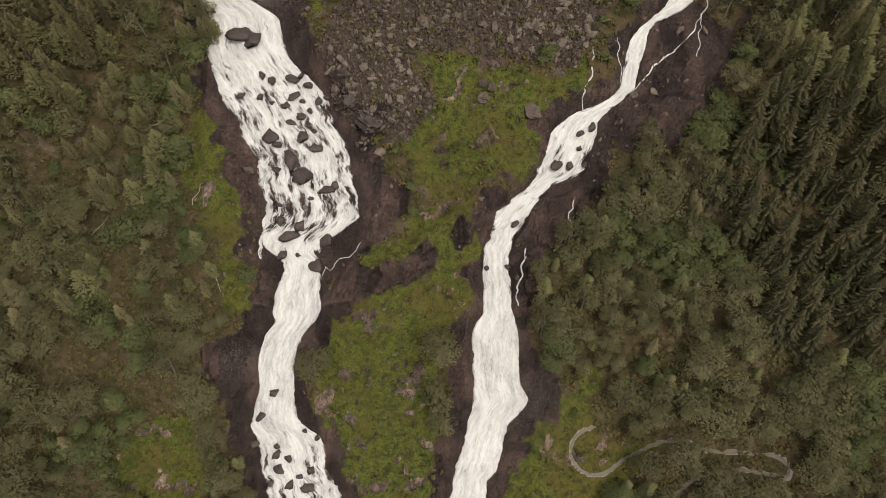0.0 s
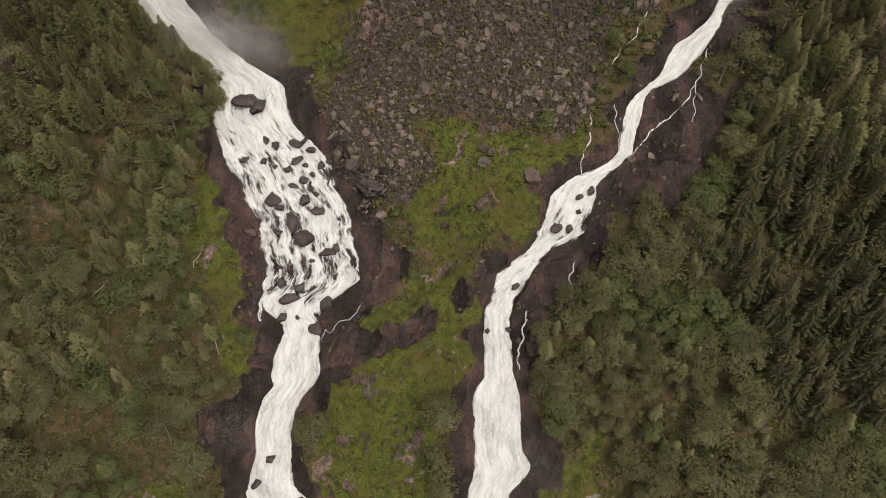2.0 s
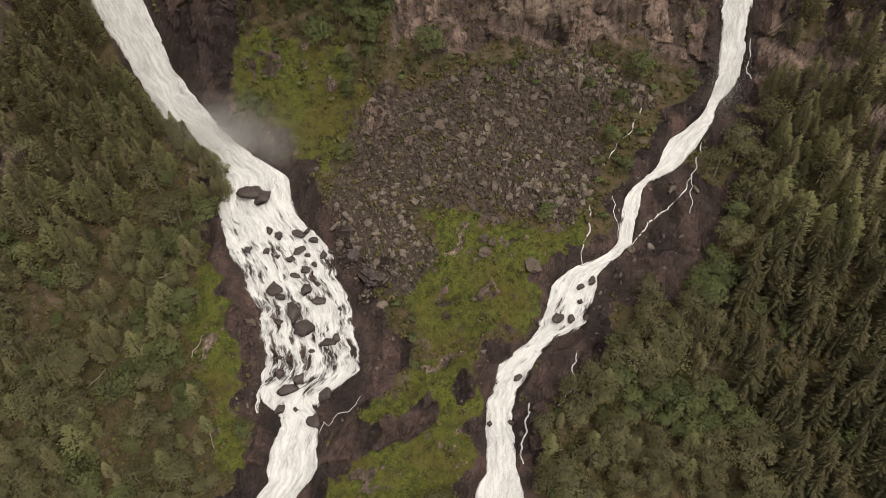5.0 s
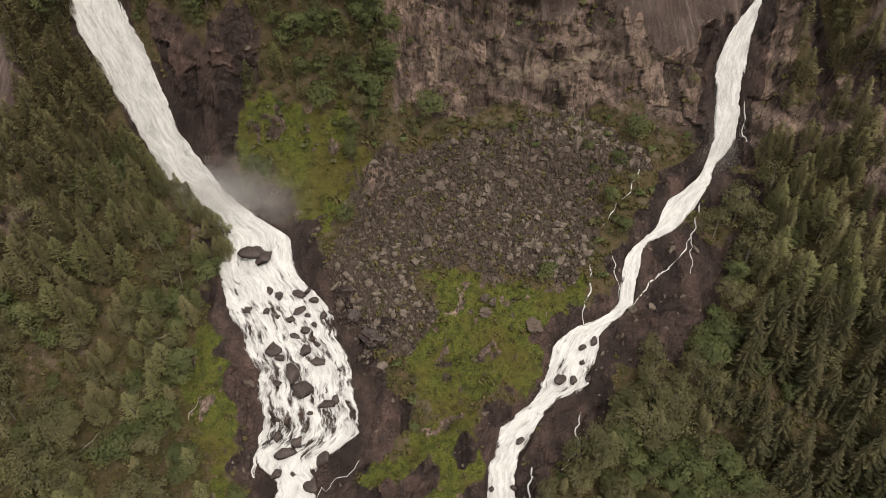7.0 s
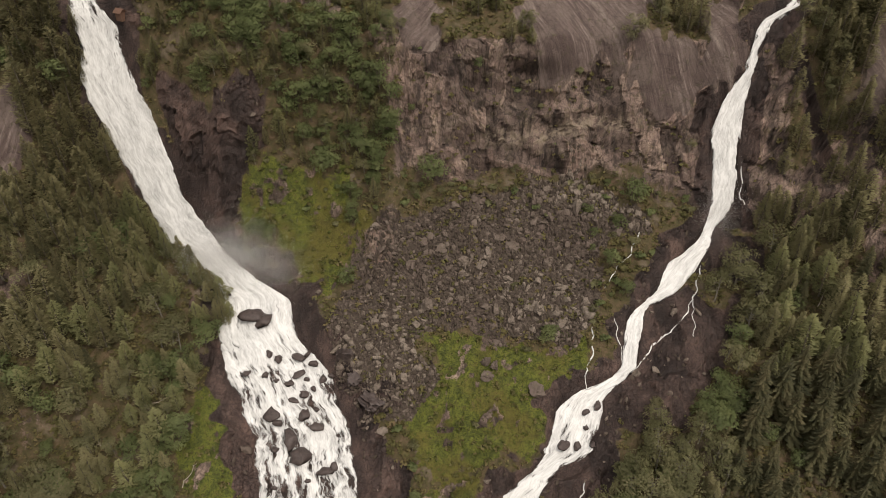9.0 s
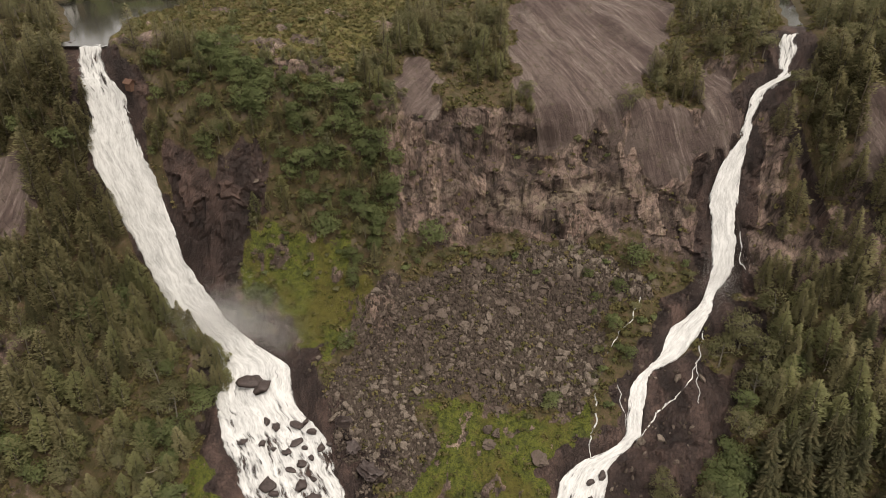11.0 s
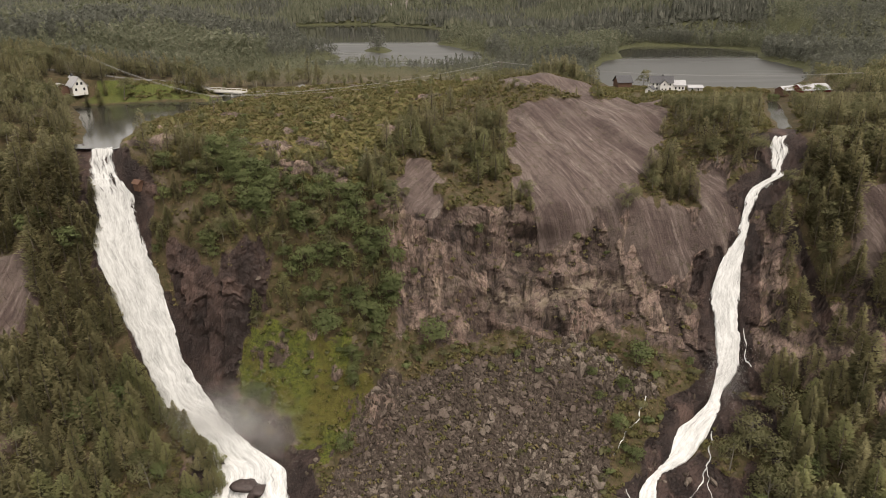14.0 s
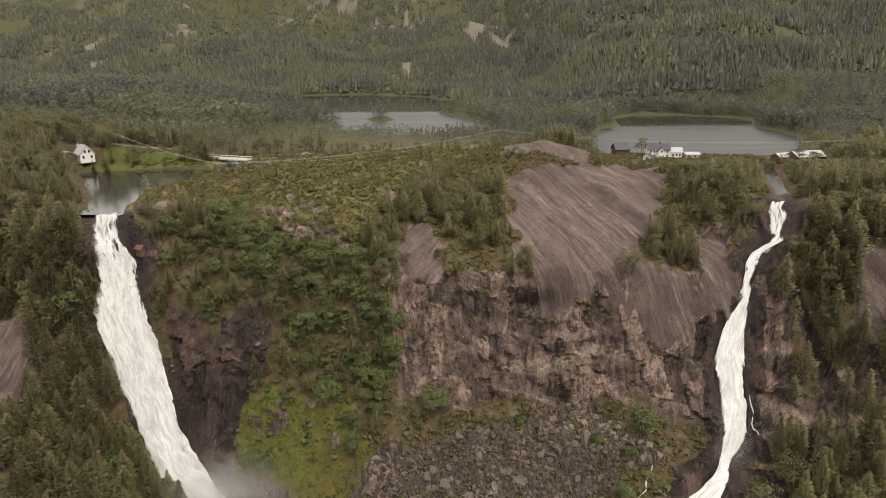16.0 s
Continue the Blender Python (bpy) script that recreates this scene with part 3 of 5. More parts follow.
def leaf_material(name, dark, light, odd, rough_=0.7):
    """Foliage: each tree and each spray of leaves differs a little."""
    m, n, l, b = material(name, rough_)
    geo = n.new("ShaderNodeNewGeometry")
    per_tree = ramp(n, l, noise_node(n, l, 0.2, 2, mapped(n, l, geo.outputs["Position"], (1, 1, 0.5))), ((0.34, (0, 0, 0)), (0.66, (1, 1, 1))))
    f = sums(n, l, "ADD", sums(n, l, "MULTIPLY", per_tree, 0.56), sums(n, l, "MULTIPLY", geo.outputs["Random Per Island"], 0.44))
    c = ramp(n, l, f, ((0.1, dark), (0.6, light), (0.95, odd)))
    c = mixed(n, l, ramp(n, l, noise_node(n, l, 0.9, 3, geo.outputs["Position"]), ((0.35, (0.4, 0.4, 0.4)), (0.65, (0, 0, 0)))), c, mixed(n, l, 0.5, c, (0.03, 0.033, 0.012)))
    l.new(c, b.inputs["Base Color"])
    t = n.new("ShaderNodeBsdfTranslucent")
    l.new(c, t.inputs[0])
    s = n.new("ShaderNodeMixShader")
    s.inputs[0].default_value = 0.45
    l.new(b.outputs[0], s.inputs[1]), l.new(t.outputs[0], s.inputs[2])
    l.new(s.outputs[0], n["Material Output"].inputs[0])
    return m


def foam_material():
    """Falling white water: dense foam, and a lace of strands over dark rock where it runs thin."""
    m, n, l, b = material("white_water", 0.6)
    uv = n.new("ShaderNodeUVMap").outputs[0]
    warp = n.new("ShaderNodeTexNoise")
    warp.inputs["Scale"].default_value = 0.35
    l.new(uv, warp.inputs["Vector"])
    bend = n.new("ShaderNodeVectorMath")
    bend.operation = "MULTIPLY_ADD"
    l.new(warp.outputs["Color"], bend.inputs[0]), l.new(uv, bend.inputs[2])
    bend.inputs[1].default_value = (1.3, 1.8, 0)
    flow = bend.outputs[0]
    long_ = noise_node(n, l, 1.0, 5, mapped(n, l, flow, (1.1, 0.2, 1)), 0.65)
    broad = noise_node(n, l, 1.0, 4, mapped(n, l, flow, (0.28, 0.08, 1)), 0.6)
    fine = noise_node(n, l, 1.0, 4, mapped(n, l, flow, (3.6, 1.0, 1)), 0.65)

    def web(x, y):
        t = noise_node(n, l, 1.0, 3, mapped(n, l, flow, (x, y, 1)), 0.5)
        return sums(n, l, "SUBTRACT", 1.0, sums(n, l, "MULTIPLY", sums(n, l, "ABSOLUTE", sums(n, l, "SUBTRACT", t, 0.5), 0.0), 5.0), True)

    f = sums(n, l, "ADD", sums(n, l, "MULTIPLY", long_, 0.45), sums(n, l, "ADD", sums(n, l, "MULTIPLY", broad, 0.3), sums(n, l, "MULTIPLY", fine, 0.25)))
    c = ramp(n, l, f, ((0.36, (0.25, 0.25, 0.247)), (0.45, (0.43, 0.435, 0.43)), (0.56, (0.6, 0.607, 0.6))))
    l.new(c, b.inputs["Base Color"])
    film = n.new("ShaderNodeAttribute")
    film.attribute_name = "film"
    drift = noise_node(n, l, 1.0, 3, mapped(n, l, flow, (0.16, 0.075, 1)), 0.55)
    thinness = sums(n, l, "MULTIPLY", film.outputs["Fac"], sums(n, l, "ADD", 0.08, sums(n, l, "MULTIPLY", drift, 1.84)))
    lace = sums(n, l, "ADD", sums(n, l, "MULTIPLY", web(0.36, 0.11), 0.55), sums(n, l, "ADD", sums(n, l, "MULTIPLY", web(0.8, 0.2), 0.36), sums(n, l, "ADD", sums(n, l, "MULTIPLY", fine, 0.2), sums(n, l, "MULTIPLY", noise_node(n, l, 1.0, 3, mapped(n, l, flow, (8, 1.0, 1)), 0.6), 0.2))))
    cover = ramp(n, l, sums(n, l, "SUBTRACT", sums(n, l, "ADD", lace, 0.62), sums(n, l, "MULTIPLY", thinness, 1.4)), ((0.18, (0, 0, 0)), (0.6, (1, 1, 1))))
    bumped(n, l, b, f, 0.35, 0.5)
    clear = n.new("ShaderNodeBsdfTransparent")
    s = n.new("ShaderNodeMixShader")
    l.new(cover, s.inputs[0]), l.new(clear.outputs[0], s.inputs[1]), l.new(b.outputs[0], s.inputs[2])
    l.new(s.outputs[0], n["Material Output"].inputs[0])
    return m


def lake_material(name, low, high, lee=None):
    """lee: metres ahead beyond which the water lies calm under the shore."""
    m, n, l, b = material(name, 0.08)
    at = n.new("ShaderNodeNewGeometry").outputs["Position"]
    b.inputs["Base Color"].default_value = (0.03, 0.03, 0.026, 1)
    b.inputs["IOR"].default_value, b.inputs["Specular IOR Level"].default_value = 1.33, 0.5
    gusts = noise_node(n, l, 0.012, 4, mapped(n, l, at, (0.35, 1.6, 1)))
    gloss = ramp(n, l, gusts, ((0.36, (low,) * 3), (0.5, (high,) * 3)))
    if lee:
        split = n.new("ShaderNodeSeparateXYZ")
        l.new(at, split.inputs[0])
        far_off = sums(n, l, "ADD", split.outputs[1], sums(n, l, "MULTIPLY", sums(n, l, "SUBTRACT", gusts, 0.5), 90.0))
        calm = sums(n, l, "DIVIDE", sums(n, l, "SUBTRACT", far_off, lee - 14.0), 28.0, True)
        gloss = mixed(n, l, calm, gloss, (0.05, 0.05, 0.05))
    l.new(gloss, b.inputs["Roughness"])
    bumped(n, l, b, noise_node(n, l, 0.8, 3, mapped(n, l, at, (0.5, 1.4, 1))), 0.08, 0.12)
    return m


GROUND = ground_material()
FOAM, LAKE, FARM_LAKE, POOL = foam_material(), lake_material("lake_water", 0.24, 0.36, 610), lake_material("farm_lake_water", 0.24, 0.36, 480), lake_material("pool_water", 0.04, 0.12)
BIRCH_LEAF = leaf_material("birch_leaves", (0.108, 0.11, 0.054), (0.182, 0.175, 0.088), (0.235, 0.215, 0.12))
ALDER_LEAF = leaf_material("alder_leaves", (0.098, 0.12, 0.05), (0.155, 0.182, 0.076), (0.19, 0.21, 0.088))
CONE_LEAF = leaf_material("conifer_needles", (0.155, 0.144, 0.075), (0.262, 0.242, 0.127), (0.34, 0.305, 0.172))
SPRUCE_LEAF = leaf_material("spruce_needles", (0.058, 0.06, 0.032), (0.108, 0.102, 0.053), (0.17, 0.145, 0.08))
PINE_LEAF = leaf_material("pine_needles", (0.172, 0.18, 0.084), (0.262, 0.264, 0.124), (0.32, 0.305, 0.15))
# distant woods: air haze put into the leaf colours, paler and greyer
HAZED_LEAF = leaf_material("hazed_foliage", (0.13, 0.14, 0.092), (0.19, 0.196, 0.132), (0.235, 0.232, 0.165))
HAZED_NEEDLE = leaf_material("hazed_needles", (0.1, 0.105, 0.086), (0.158, 0.161, 0.132), (0.21, 0.208, 0.17))
TURF_LEAF = leaf_material("grass_tufts", (0.06, 0.075, 0.02), (0.1, 0.125, 0.03), (0.15, 0.14, 0.045))
HEATH_LEAF = leaf_material("heath_shrubs", (0.098, 0.098, 0.038), (0.165, 0.146, 0.06), (0.21, 0.155, 0.088))
BARK = plain("bark", (0.09, 0.075, 0.06), 0.9, 0.4, 6)
BIRCH_BARK = plain("birch_bark", (0.16, 0.145, 0.12), 0.8, 0.5, 5)


def boulder_material():
    m, n, l, b = material("scree_stone", 0.9)
    geo = n.new("ShaderNodeNewGeometry")
    at = geo.outputs["Position"]
    zone = ramp(n, l, noise_node(n, l, 0.035, 3, at), ((0.42, (0, 0, 0)), (0.58, (1, 1, 1))))
    own = geo.outputs["Random Per Island"]
    dark = ramp(n, l, own, ((0.0, (0.032, 0.022, 0.02)), (0.6, (0.066, 0.047, 0.042)), (1.0, (0.125, 0.094, 0.083))))
    light = ramp(n, l, own, ((0.0, (0.045, 0.032, 0.027)), (0.6, (0.092, 0.069, 0.059)), (1.0, (0.24, 0.2, 0.17))))
    c = mixed(n, l, zone, dark, light)
    grain = noise_node(n, l, 2.5, 5, at, 0.65)
    c = mixed(n, l, ramp(n, l, grain, ((0.35, (0.7, 0.7, 0.7)), (0.6, (0, 0, 0)))), c, (0.06, 0.055, 0.035))
    l.new(c, b.inputs["Base Color"])
    bumped(n, l, b, grain, 0.6, 0.25)
    return m


BOULDER = boulder_material()
DARK_ROCK = plain("wet_stone", (0.058, 0.045, 0.042), 0.45, 0.5, 1.2, relief=0.25)
SPRAY = leaf_material("spray", (0.9, 0.9, 0.89), (0.92, 0.92, 0.91), (0.94, 0.94, 0.93))
SPRAY.node_tree.nodes["Mix Shader"].inputs[0].default_value = 0.5
WHITE_WALL = plain("white_boards", (0.62, 0.61, 0.585), 0.6, 0.08, 1.5)
ROOF_DARK = plain("slate_roof", (0.07, 0.07, 0.075), 0.7, 0.3, 2)
ROOF_GREY = plain("metal_roof", (0.35, 0.35, 0.36), 0.5, 0.15, 0.8)
RED_WALL = plain("red_boards", (0.12, 0.022, 0.02), 0.7, 0.25, 2)
BROWN_WALL = plain("brown_boards", (0.105, 0.06, 0.042), 0.8, 0.3, 2)
PANE = plain("window_glass", (0.02, 0.022, 0.025), 0.1, 0.2)
CONCRETE = plain("concrete", (0.36, 0.35, 0.33), 0.85, 0.2, 2)
TIMBER = plain("pole_timber", (0.13, 0.11, 0.09), 0.9, 0.3, 4)
WIRE = plain("wire", (0.34, 0.34, 0.33), 0.5, 0.1)
DEADWOOD = plain("bleached_wood", (0.34, 0.3, 0.25), 0.85, 0.3, 4)

GRAVEL = plain("gravel", (0.15, 0.135, 0.11), 0.95, 0.3, 2.5)
ASPHALT = plain("asphalt", (0.14, 0.136, 0.128), 0.9, 0.15, 1.0)
# ---- building ----
def mesh_of(name, verts, faces, mat, smooth=False):
    """faces: lists of corners, or an array of triangles or quads."""
    me = bpy.data.meshes.new(name)
    verts, faces = np.asarray(verts, np.float32), np.asarray(faces, np.int32)
    n, k = faces.shape
    me.vertices.add(len(verts)), me.loops.add(n * k), me.polygons.add(n)
    me.vertices.foreach_set("co", verts.ravel())
    me.loops.foreach_set("vertex_index", faces.ravel())
    me.polygons.foreach_set("loop_start", np.arange(0, n * k, k, dtype=np.int32))
    me.polygons.foreach_set("use_smooth", np.full(n, smooth))
    me.update(calc_edges=True)
    me.materials.append(mat)
    return me


def soft_normals(v):
    """Normals that round a crown off as one soft mass: outwards from the trunk and upwards."""
    r = np.hypot(v[:, 0], v[:, 1])
    n = np.stack([v[:, 0], v[:, 1], 0.45 * r + 0.45 * r.max() * (0.4 + v[:, 2] / max(v[:, 2].max(), 0.01))], 1)
    return n / np.linalg.norm(n, axis=1)[:, None]


def crown_mesh(name, verts, faces, mat):
    """Leaf sprays that all face outwards, shaded as one rounded crown."""
    v, f = np.asarray(verts, float), np.asarray(faces, int)
    n = soft_normals(v)
    out = np.einsum("ij,ij->i", np.cross(v[f[:, 1]] - v[f[:, 0]], v[f[:, 2]] - v[f[:, 0]]), n[f].mean(1))
    f[out < 0] = f[out < 0][:, ::-1]
    me = mesh_of(name, v, f, mat, True)
    me.normals_split_custom_set_from_vertices(n.tolist())
    return me


def grid_faces(rows, cols):
    i = (np.arange(rows - 1)[:, None] * cols + np.arange(cols - 1)[None]).ravel()
    return np.stack([i, i + 1, i + cols + 1, i + cols], 1)


def part(name, bm, mat, parent, label=""):
    """Links a bmesh as one mesh under a thing."""
    me = bpy.data.meshes.new(name)
    bm.to_mesh(me), bm.free()
    me.materials.append(mat)
    ob = new(name, me)
    ob.parent = parent
    return tagged(ob, label)


def child(name, me, parent, label=""):
    ob = new(name, me)
    ob.parent = parent
    return tagged(ob, label)


def box(bm, x0, x1, y0, y1, z0, z1):
    v = [bm.verts.new((x, y, z)) for z in (z0, z1) for x, y in ((x0, y0), (x1, y0), (x1, y1), (x0, y1))]
    for f in ((0, 3, 2, 1), (4, 5, 6, 7), (0, 1, 5, 4), (1, 2, 6, 5), (2, 3, 7, 6), (3, 0, 4, 7)):
        bm.faces.new([v[i] for i in f])


def boxed(*sizes):
    bm = bmesh.new()
    box(bm, *sizes)
    return bm


def tube(points, radii, sides=6):
    """Corners and quads of a tapered limb along points."""
    points = np.asarray(points, float)
    verts, faces = [], []
    for n, (p, r) in enumerate(zip(points, radii)):
        d = points[min(n + 1, len(points) - 1)] - points[max(n - 1, 0)]
        d = d / (np.linalg.norm(d) + 1e-9)
        u = np.cross(d, (0.3, 0.9, 0.1)); u /= np.linalg.norm(u)
        w = np.cross(d, u)
        for k in range(sides):
            a = 2 * math.pi * k / sides
            verts.append(p + r * (math.cos(a) * u + math.sin(a) * w))
    for n in range(len(points) - 1):
        for k in range(sides):
            faces.append((n * sides + k, n * sides + (k + 1) % sides, (n + 1) * sides + (k + 1) % sides, (n + 1) * sides + k))
    return verts, faces


def joined(pieces):
    verts, faces = [], []
    for v, f in pieces:
        faces += [tuple(i + len(verts) for i in q) for q in f]
        verts += [tuple(p) for p in v]
    return verts, faces


# ---- the ground, one sheet from the valley floor to the hills ----
def spaced(stops):
    """Grid lines: (from, to, spacing at start, spacing at end) joined end to end."""
    out = []
    for a, b, s0, s1 in stops:
        p = a
        while p < b - 1e-6:
            out.append(p)
            p += s0 + (s1 - s0) * (p - a) / (b - a)
    return np.array(out + [stops[-1][1]])


def build_ground():
    xs = spaced(((0, 105, 0.7, 0.7), (105, 150, 1.0, 1.0), (150, 260, 1.0, 6), (260, 2600, 8, 90)))
    xs = np.concatenate([-xs[:0:-1], xs])
    ys = spaced(((-1200, -100, 80, 30), (-100, 34, 10, 1.2), (34, 178, 0.75, 0.75), (178, 190, 0.45, 0.45), (190, 217, 0.27, 0.27), (217, 330, 0.8, 1.4), (330, 900, 2.5, 9), (900, 3200, 12, 60)))
    X, Y = np.meshgrid(xs, ys)
    Z = bed(X, Y)
    cover = covers(X, Y)
    near = step(345, 300, Y)
    dry = step(0.3, 4.0, cover["river"])
    rocky = np.clip(np.maximum.reduce([cover["cliff"], cover["bare"] * 0.9, cover["scree"] * 0.35, 0.25 * cover["green"]]), 0, 1) * near * dry
    # broken rock: ribs, ledges and blocks push out along the slope's normal
    gy, gx = np.gradient(Z, ys, xs)
    nx, ny, nz = -gx, -gy, np.ones_like(Z)
    ln = np.sqrt(nx * nx + ny * ny + 1)
    tilt = Z + 0.25 * X + 3.0 * rough(X / 14, Y / 14, Z / 14, 50)
    ledge = np.abs(((tilt / 8.5) % 1.0) - 0.5) * 2
    ribs = 1 - 2 * np.abs(rough(X / 8, Y / 14, Z / 40, 55))
    blocks = rough(X / 3.4, Y / 3.4, Z / 2.6, 51)
    blocks = np.round(blocks * 2.2) / 2.2 * 0.65 + blocks * 0.35
    wx, wy, wz = X + 2.2 * rough(X / 5, Y / 5, Z / 5, 57), Y + 2.2 * rough(X / 5, Y / 5, Z / 5, 58), Z + 0.3 * X + 2.2 * rough(X / 5, Y / 5, Z / 5, 59)
    hewn = 0.8 * cells(wx / 6.2, wy / 12, wz / 12, 60) + 0.42 * cells(wx / 2.1, wy / 7, wz / 5.6, 61)
    push = rocky * (0.7 * blocks + 0.4 * rough(X / 1.3, Y / 1.3, Z / 1.1, 52)) + 1.15 * hewn * np.maximum(cover["cliff"], 0.7 * cover["bare"]) * dry * near
    push = push + cover["cliff"] * dry * (1.0 * ribs + 0.9 * (ledge - 0.5) + 2.4 * rough(X / 11, Y / 11, Z / 16, 53))
    push = push * (1 - 0.9 * cover["slab"]) + cover["slab"] * near * (0.5 * rough(X / 9, Y / 9, Z / 9, 56) + 1.5 * rough((0.86 * X + 0.51 * Y) / 5, (0.86 * Y - 0.51 * X) / 30, 0, 62) + 0.25 * rough((0.86 * X + 0.51 * Y) / 1.6, (0.86 * Y - 0.51 * X) / 14, 0, 63))
    # the hollow under the dome, with an overhanging roof
    roof = -46 + 0.15 * (X - 20)
    push = push - 4.5 * np.exp(-((X - 27) / 7.5) ** 2) * step(-41, -36, Z) * step(-24, -30, Z) * step(225, 218, Y)
    push = push + 2.2 * step(14, 20, X) * step(62, 54, X) * np.exp(-((Z - roof - 3) / 2.2) ** 2) * step(225, 218, Y)
    verts = np.stack([X + push * nx / ln, Y + push * ny / ln, Z + push * nz / ln], -1).reshape(-1, 3)
    quads = grid_faces(len(ys), len(xs))
    me = mesh_of("ground", verts, quads, GROUND, True)
    broken = np.maximum(cover["cliff"] * (1 - cover["slab"]), np.maximum(cover["bare"], 0.8 * cover["scree"])) * near
    me.polygons.foreach_set("use_smooth", broken.ravel()[quads].mean(1) < 0.5)
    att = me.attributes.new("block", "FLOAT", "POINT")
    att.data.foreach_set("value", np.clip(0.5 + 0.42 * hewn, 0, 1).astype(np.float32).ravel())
    town = step(-1, 1, outline(X, Y, (-156, 297, -148, 316, -118, 321, -102, 314, -104, 307, -124, 307, -146, 298))) 
    steepness = cover["cliff"]
    left = X < 12
    cross = np.where(left, 0.84 * X - 0.54 * Y, 0.86 * X + 0.51 * Y)
    along = np.where(left, 0.54 * X + 0.84 * Y, -0.51 * X + 0.86 * Y)
    one = np.ones_like(X)
    for name, chans in (("cover_a", (cover["grass"], cover["scree"], cover["bare"])), ("cover_b", (cover["slab"], cover["heath"], cover["trail"])), ("cover_c", (steepness, town, cover["road"]))):
        att = me.attributes.new(name, "FLOAT_COLOR", "POINT")
        att.data.foreach_set("color", np.stack([*chans, one], -1).astype(np.float32).ravel())
    att = me.attributes.new("distance", "FLOAT", "POINT")
    att.data.foreach_set("value", step(330, 420, Y).astype(np.float32).ravel())
    att = me.attributes.new("band", "FLOAT", "POINT")
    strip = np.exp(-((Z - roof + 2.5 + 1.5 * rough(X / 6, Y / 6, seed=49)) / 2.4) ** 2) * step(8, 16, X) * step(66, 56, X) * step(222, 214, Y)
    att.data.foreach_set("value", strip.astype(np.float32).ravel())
    att = me.attributes.new("crag", "FLOAT", "POINT")
    att.data.foreach_set("value", outcrop(X, Y).astype(np.float32).ravel())
    att = me.attributes.new("grain", "FLOAT_VECTOR", "POINT")
    att.data.foreach_set("vector", np.stack([cross * 1.5, along * 0.14, Z * 0.1], -1).astype(np.float32).ravel())
    return tagged(new("ground", me), "steep mossy hillside of rock, grass and forest floor under a wooded plateau", "hillside", kind="structure")


ground = build_ground()


ground_tree = bvhtree.BVHTree.FromPolygons([v.co for v in ground.data.vertices], [p.vertices for p in ground.data.polygons])


def surface(x, y):
    """Height of the finished ground, looked up by rays from above."""
    hits = (ground_tree.ray_cast((float(px), float(py), 400.0), (0, 0, -1))[0] for px, py in zip(np.ravel(x), np.ravel(y)))
    return np.array([h.z if h else 0.0 for h in hits]).reshape(np.shape(x))


# ---- water ----
def build_river(banks, name, label, across, braid):
    """White water that follows the bed and thins to lace over rocks where it braids."""
    q = banks[banks[:, 0] > 10]
    rows = np.interp(np.arange(0, len(q) - 1, 0.5), np.arange(len(q)), q[:, 0])
    # closer rows where the water falls steeply
    c = np.array([np.interp(-rows, -q[:, 0], q[:, k]) for k in (1, 2)]).T
    mid = height(c.mean(1), rows)
    s = np.concatenate([[0], np.cumsum(np.sqrt(np.diff(rows) ** 2 + np.diff(mid) ** 2 + np.diff(c.mean(1)) ** 2))])
    at = np.arange(0, s[-1], 0.4)
    y = np.interp(at, s, rows)
    lo, hi = np.interp(-y, -rows, c[:, 0]), np.interp(-y, -rows, c[:, 1])
    wide = hi - lo
    thin = np.interp(y, *braid)
    fray = 0.25 + 0.9 * thin
    lo = lo + fray * (0.8 * rough(at / 3.1, 0, seed=61) + 0.4 * rough(at / 0.9, 0, seed=62))
    hi = hi + fray * (0.8 * rough(at / 3.1, 9, seed=63) + 0.4 * rough(at / 0.9, 9, seed=64))
    u = np.linspace(-1.06, 1.06, across)
    X = (lo + hi)[:, None] / 2 + u[None] * (hi - lo)[:, None] / 2
    Y = np.broadcast_to(y[:, None], X.shape)
    S, U = np.broadcast_to(at[:, None], X.shape), u[None] * wide[:, None] / 2
    base = height(X, Y)
    rim = step(1.06, 0.88, np.abs(u))[None]
    lift = 0.14 * rough(U / 0.8, S / 5, seed=67) + 0.5 * rough(U / 3.2, S / 3.5, seed=68) * (0.35 + thin[:, None])
    fall = np.abs(np.gradient(height(X[:, across // 2], y), y))
    for _ in range(6):
        fall[1:-1] = (fall[:-2] + fall[1:-1] + fall[2:]) / 3
    lip = 225 if across < 80 else 210
    deep = step(lip + 4, lip - 3, Y)
    Z = base - 1.9 * deep + 0.15 + 1.2 * (step(0.9, 2.0, fall)[:, None] * deep) + np.maximum(lift, -0.3) - 1.5 * (1 - rim)
    Z = np.where(Y > lip + 2, np.maximum(np.minimum(Z, 0.1), -0.24), Z)
    me = mesh_of(name, np.stack([X, Y, Z], -1).reshape(-1, 3), grid_faces(*X.shape), FOAM, True)
    att = me.attributes.new("film", "FLOAT", "POINT")
    margin = (1 - np.abs(u))[None] * wide[:, None] / 2
    film = thin[:, None] + 0.42 * step(1.8, 0, margin) + 0.5 * (1 - rim) + 0.5 * step(q[0, 0] - 3, q[0, 0], Y)
    att.data.foreach_set("value", np.clip(film, 0, 1).astype(np.float32).ravel())
    uv = me.uv_layers.new(name="flow")
    corner = np.empty(len(me.loops), np.int32)
    me.loops.foreach_get("vertex_index", corner)
    uv.data.foreach_set("uv", np.stack([U, S], -1).reshape(-1, 2)[corner].astype(np.float32).ravel())
    return tagged(new(name, me), label, "waterfall", kind="structure")


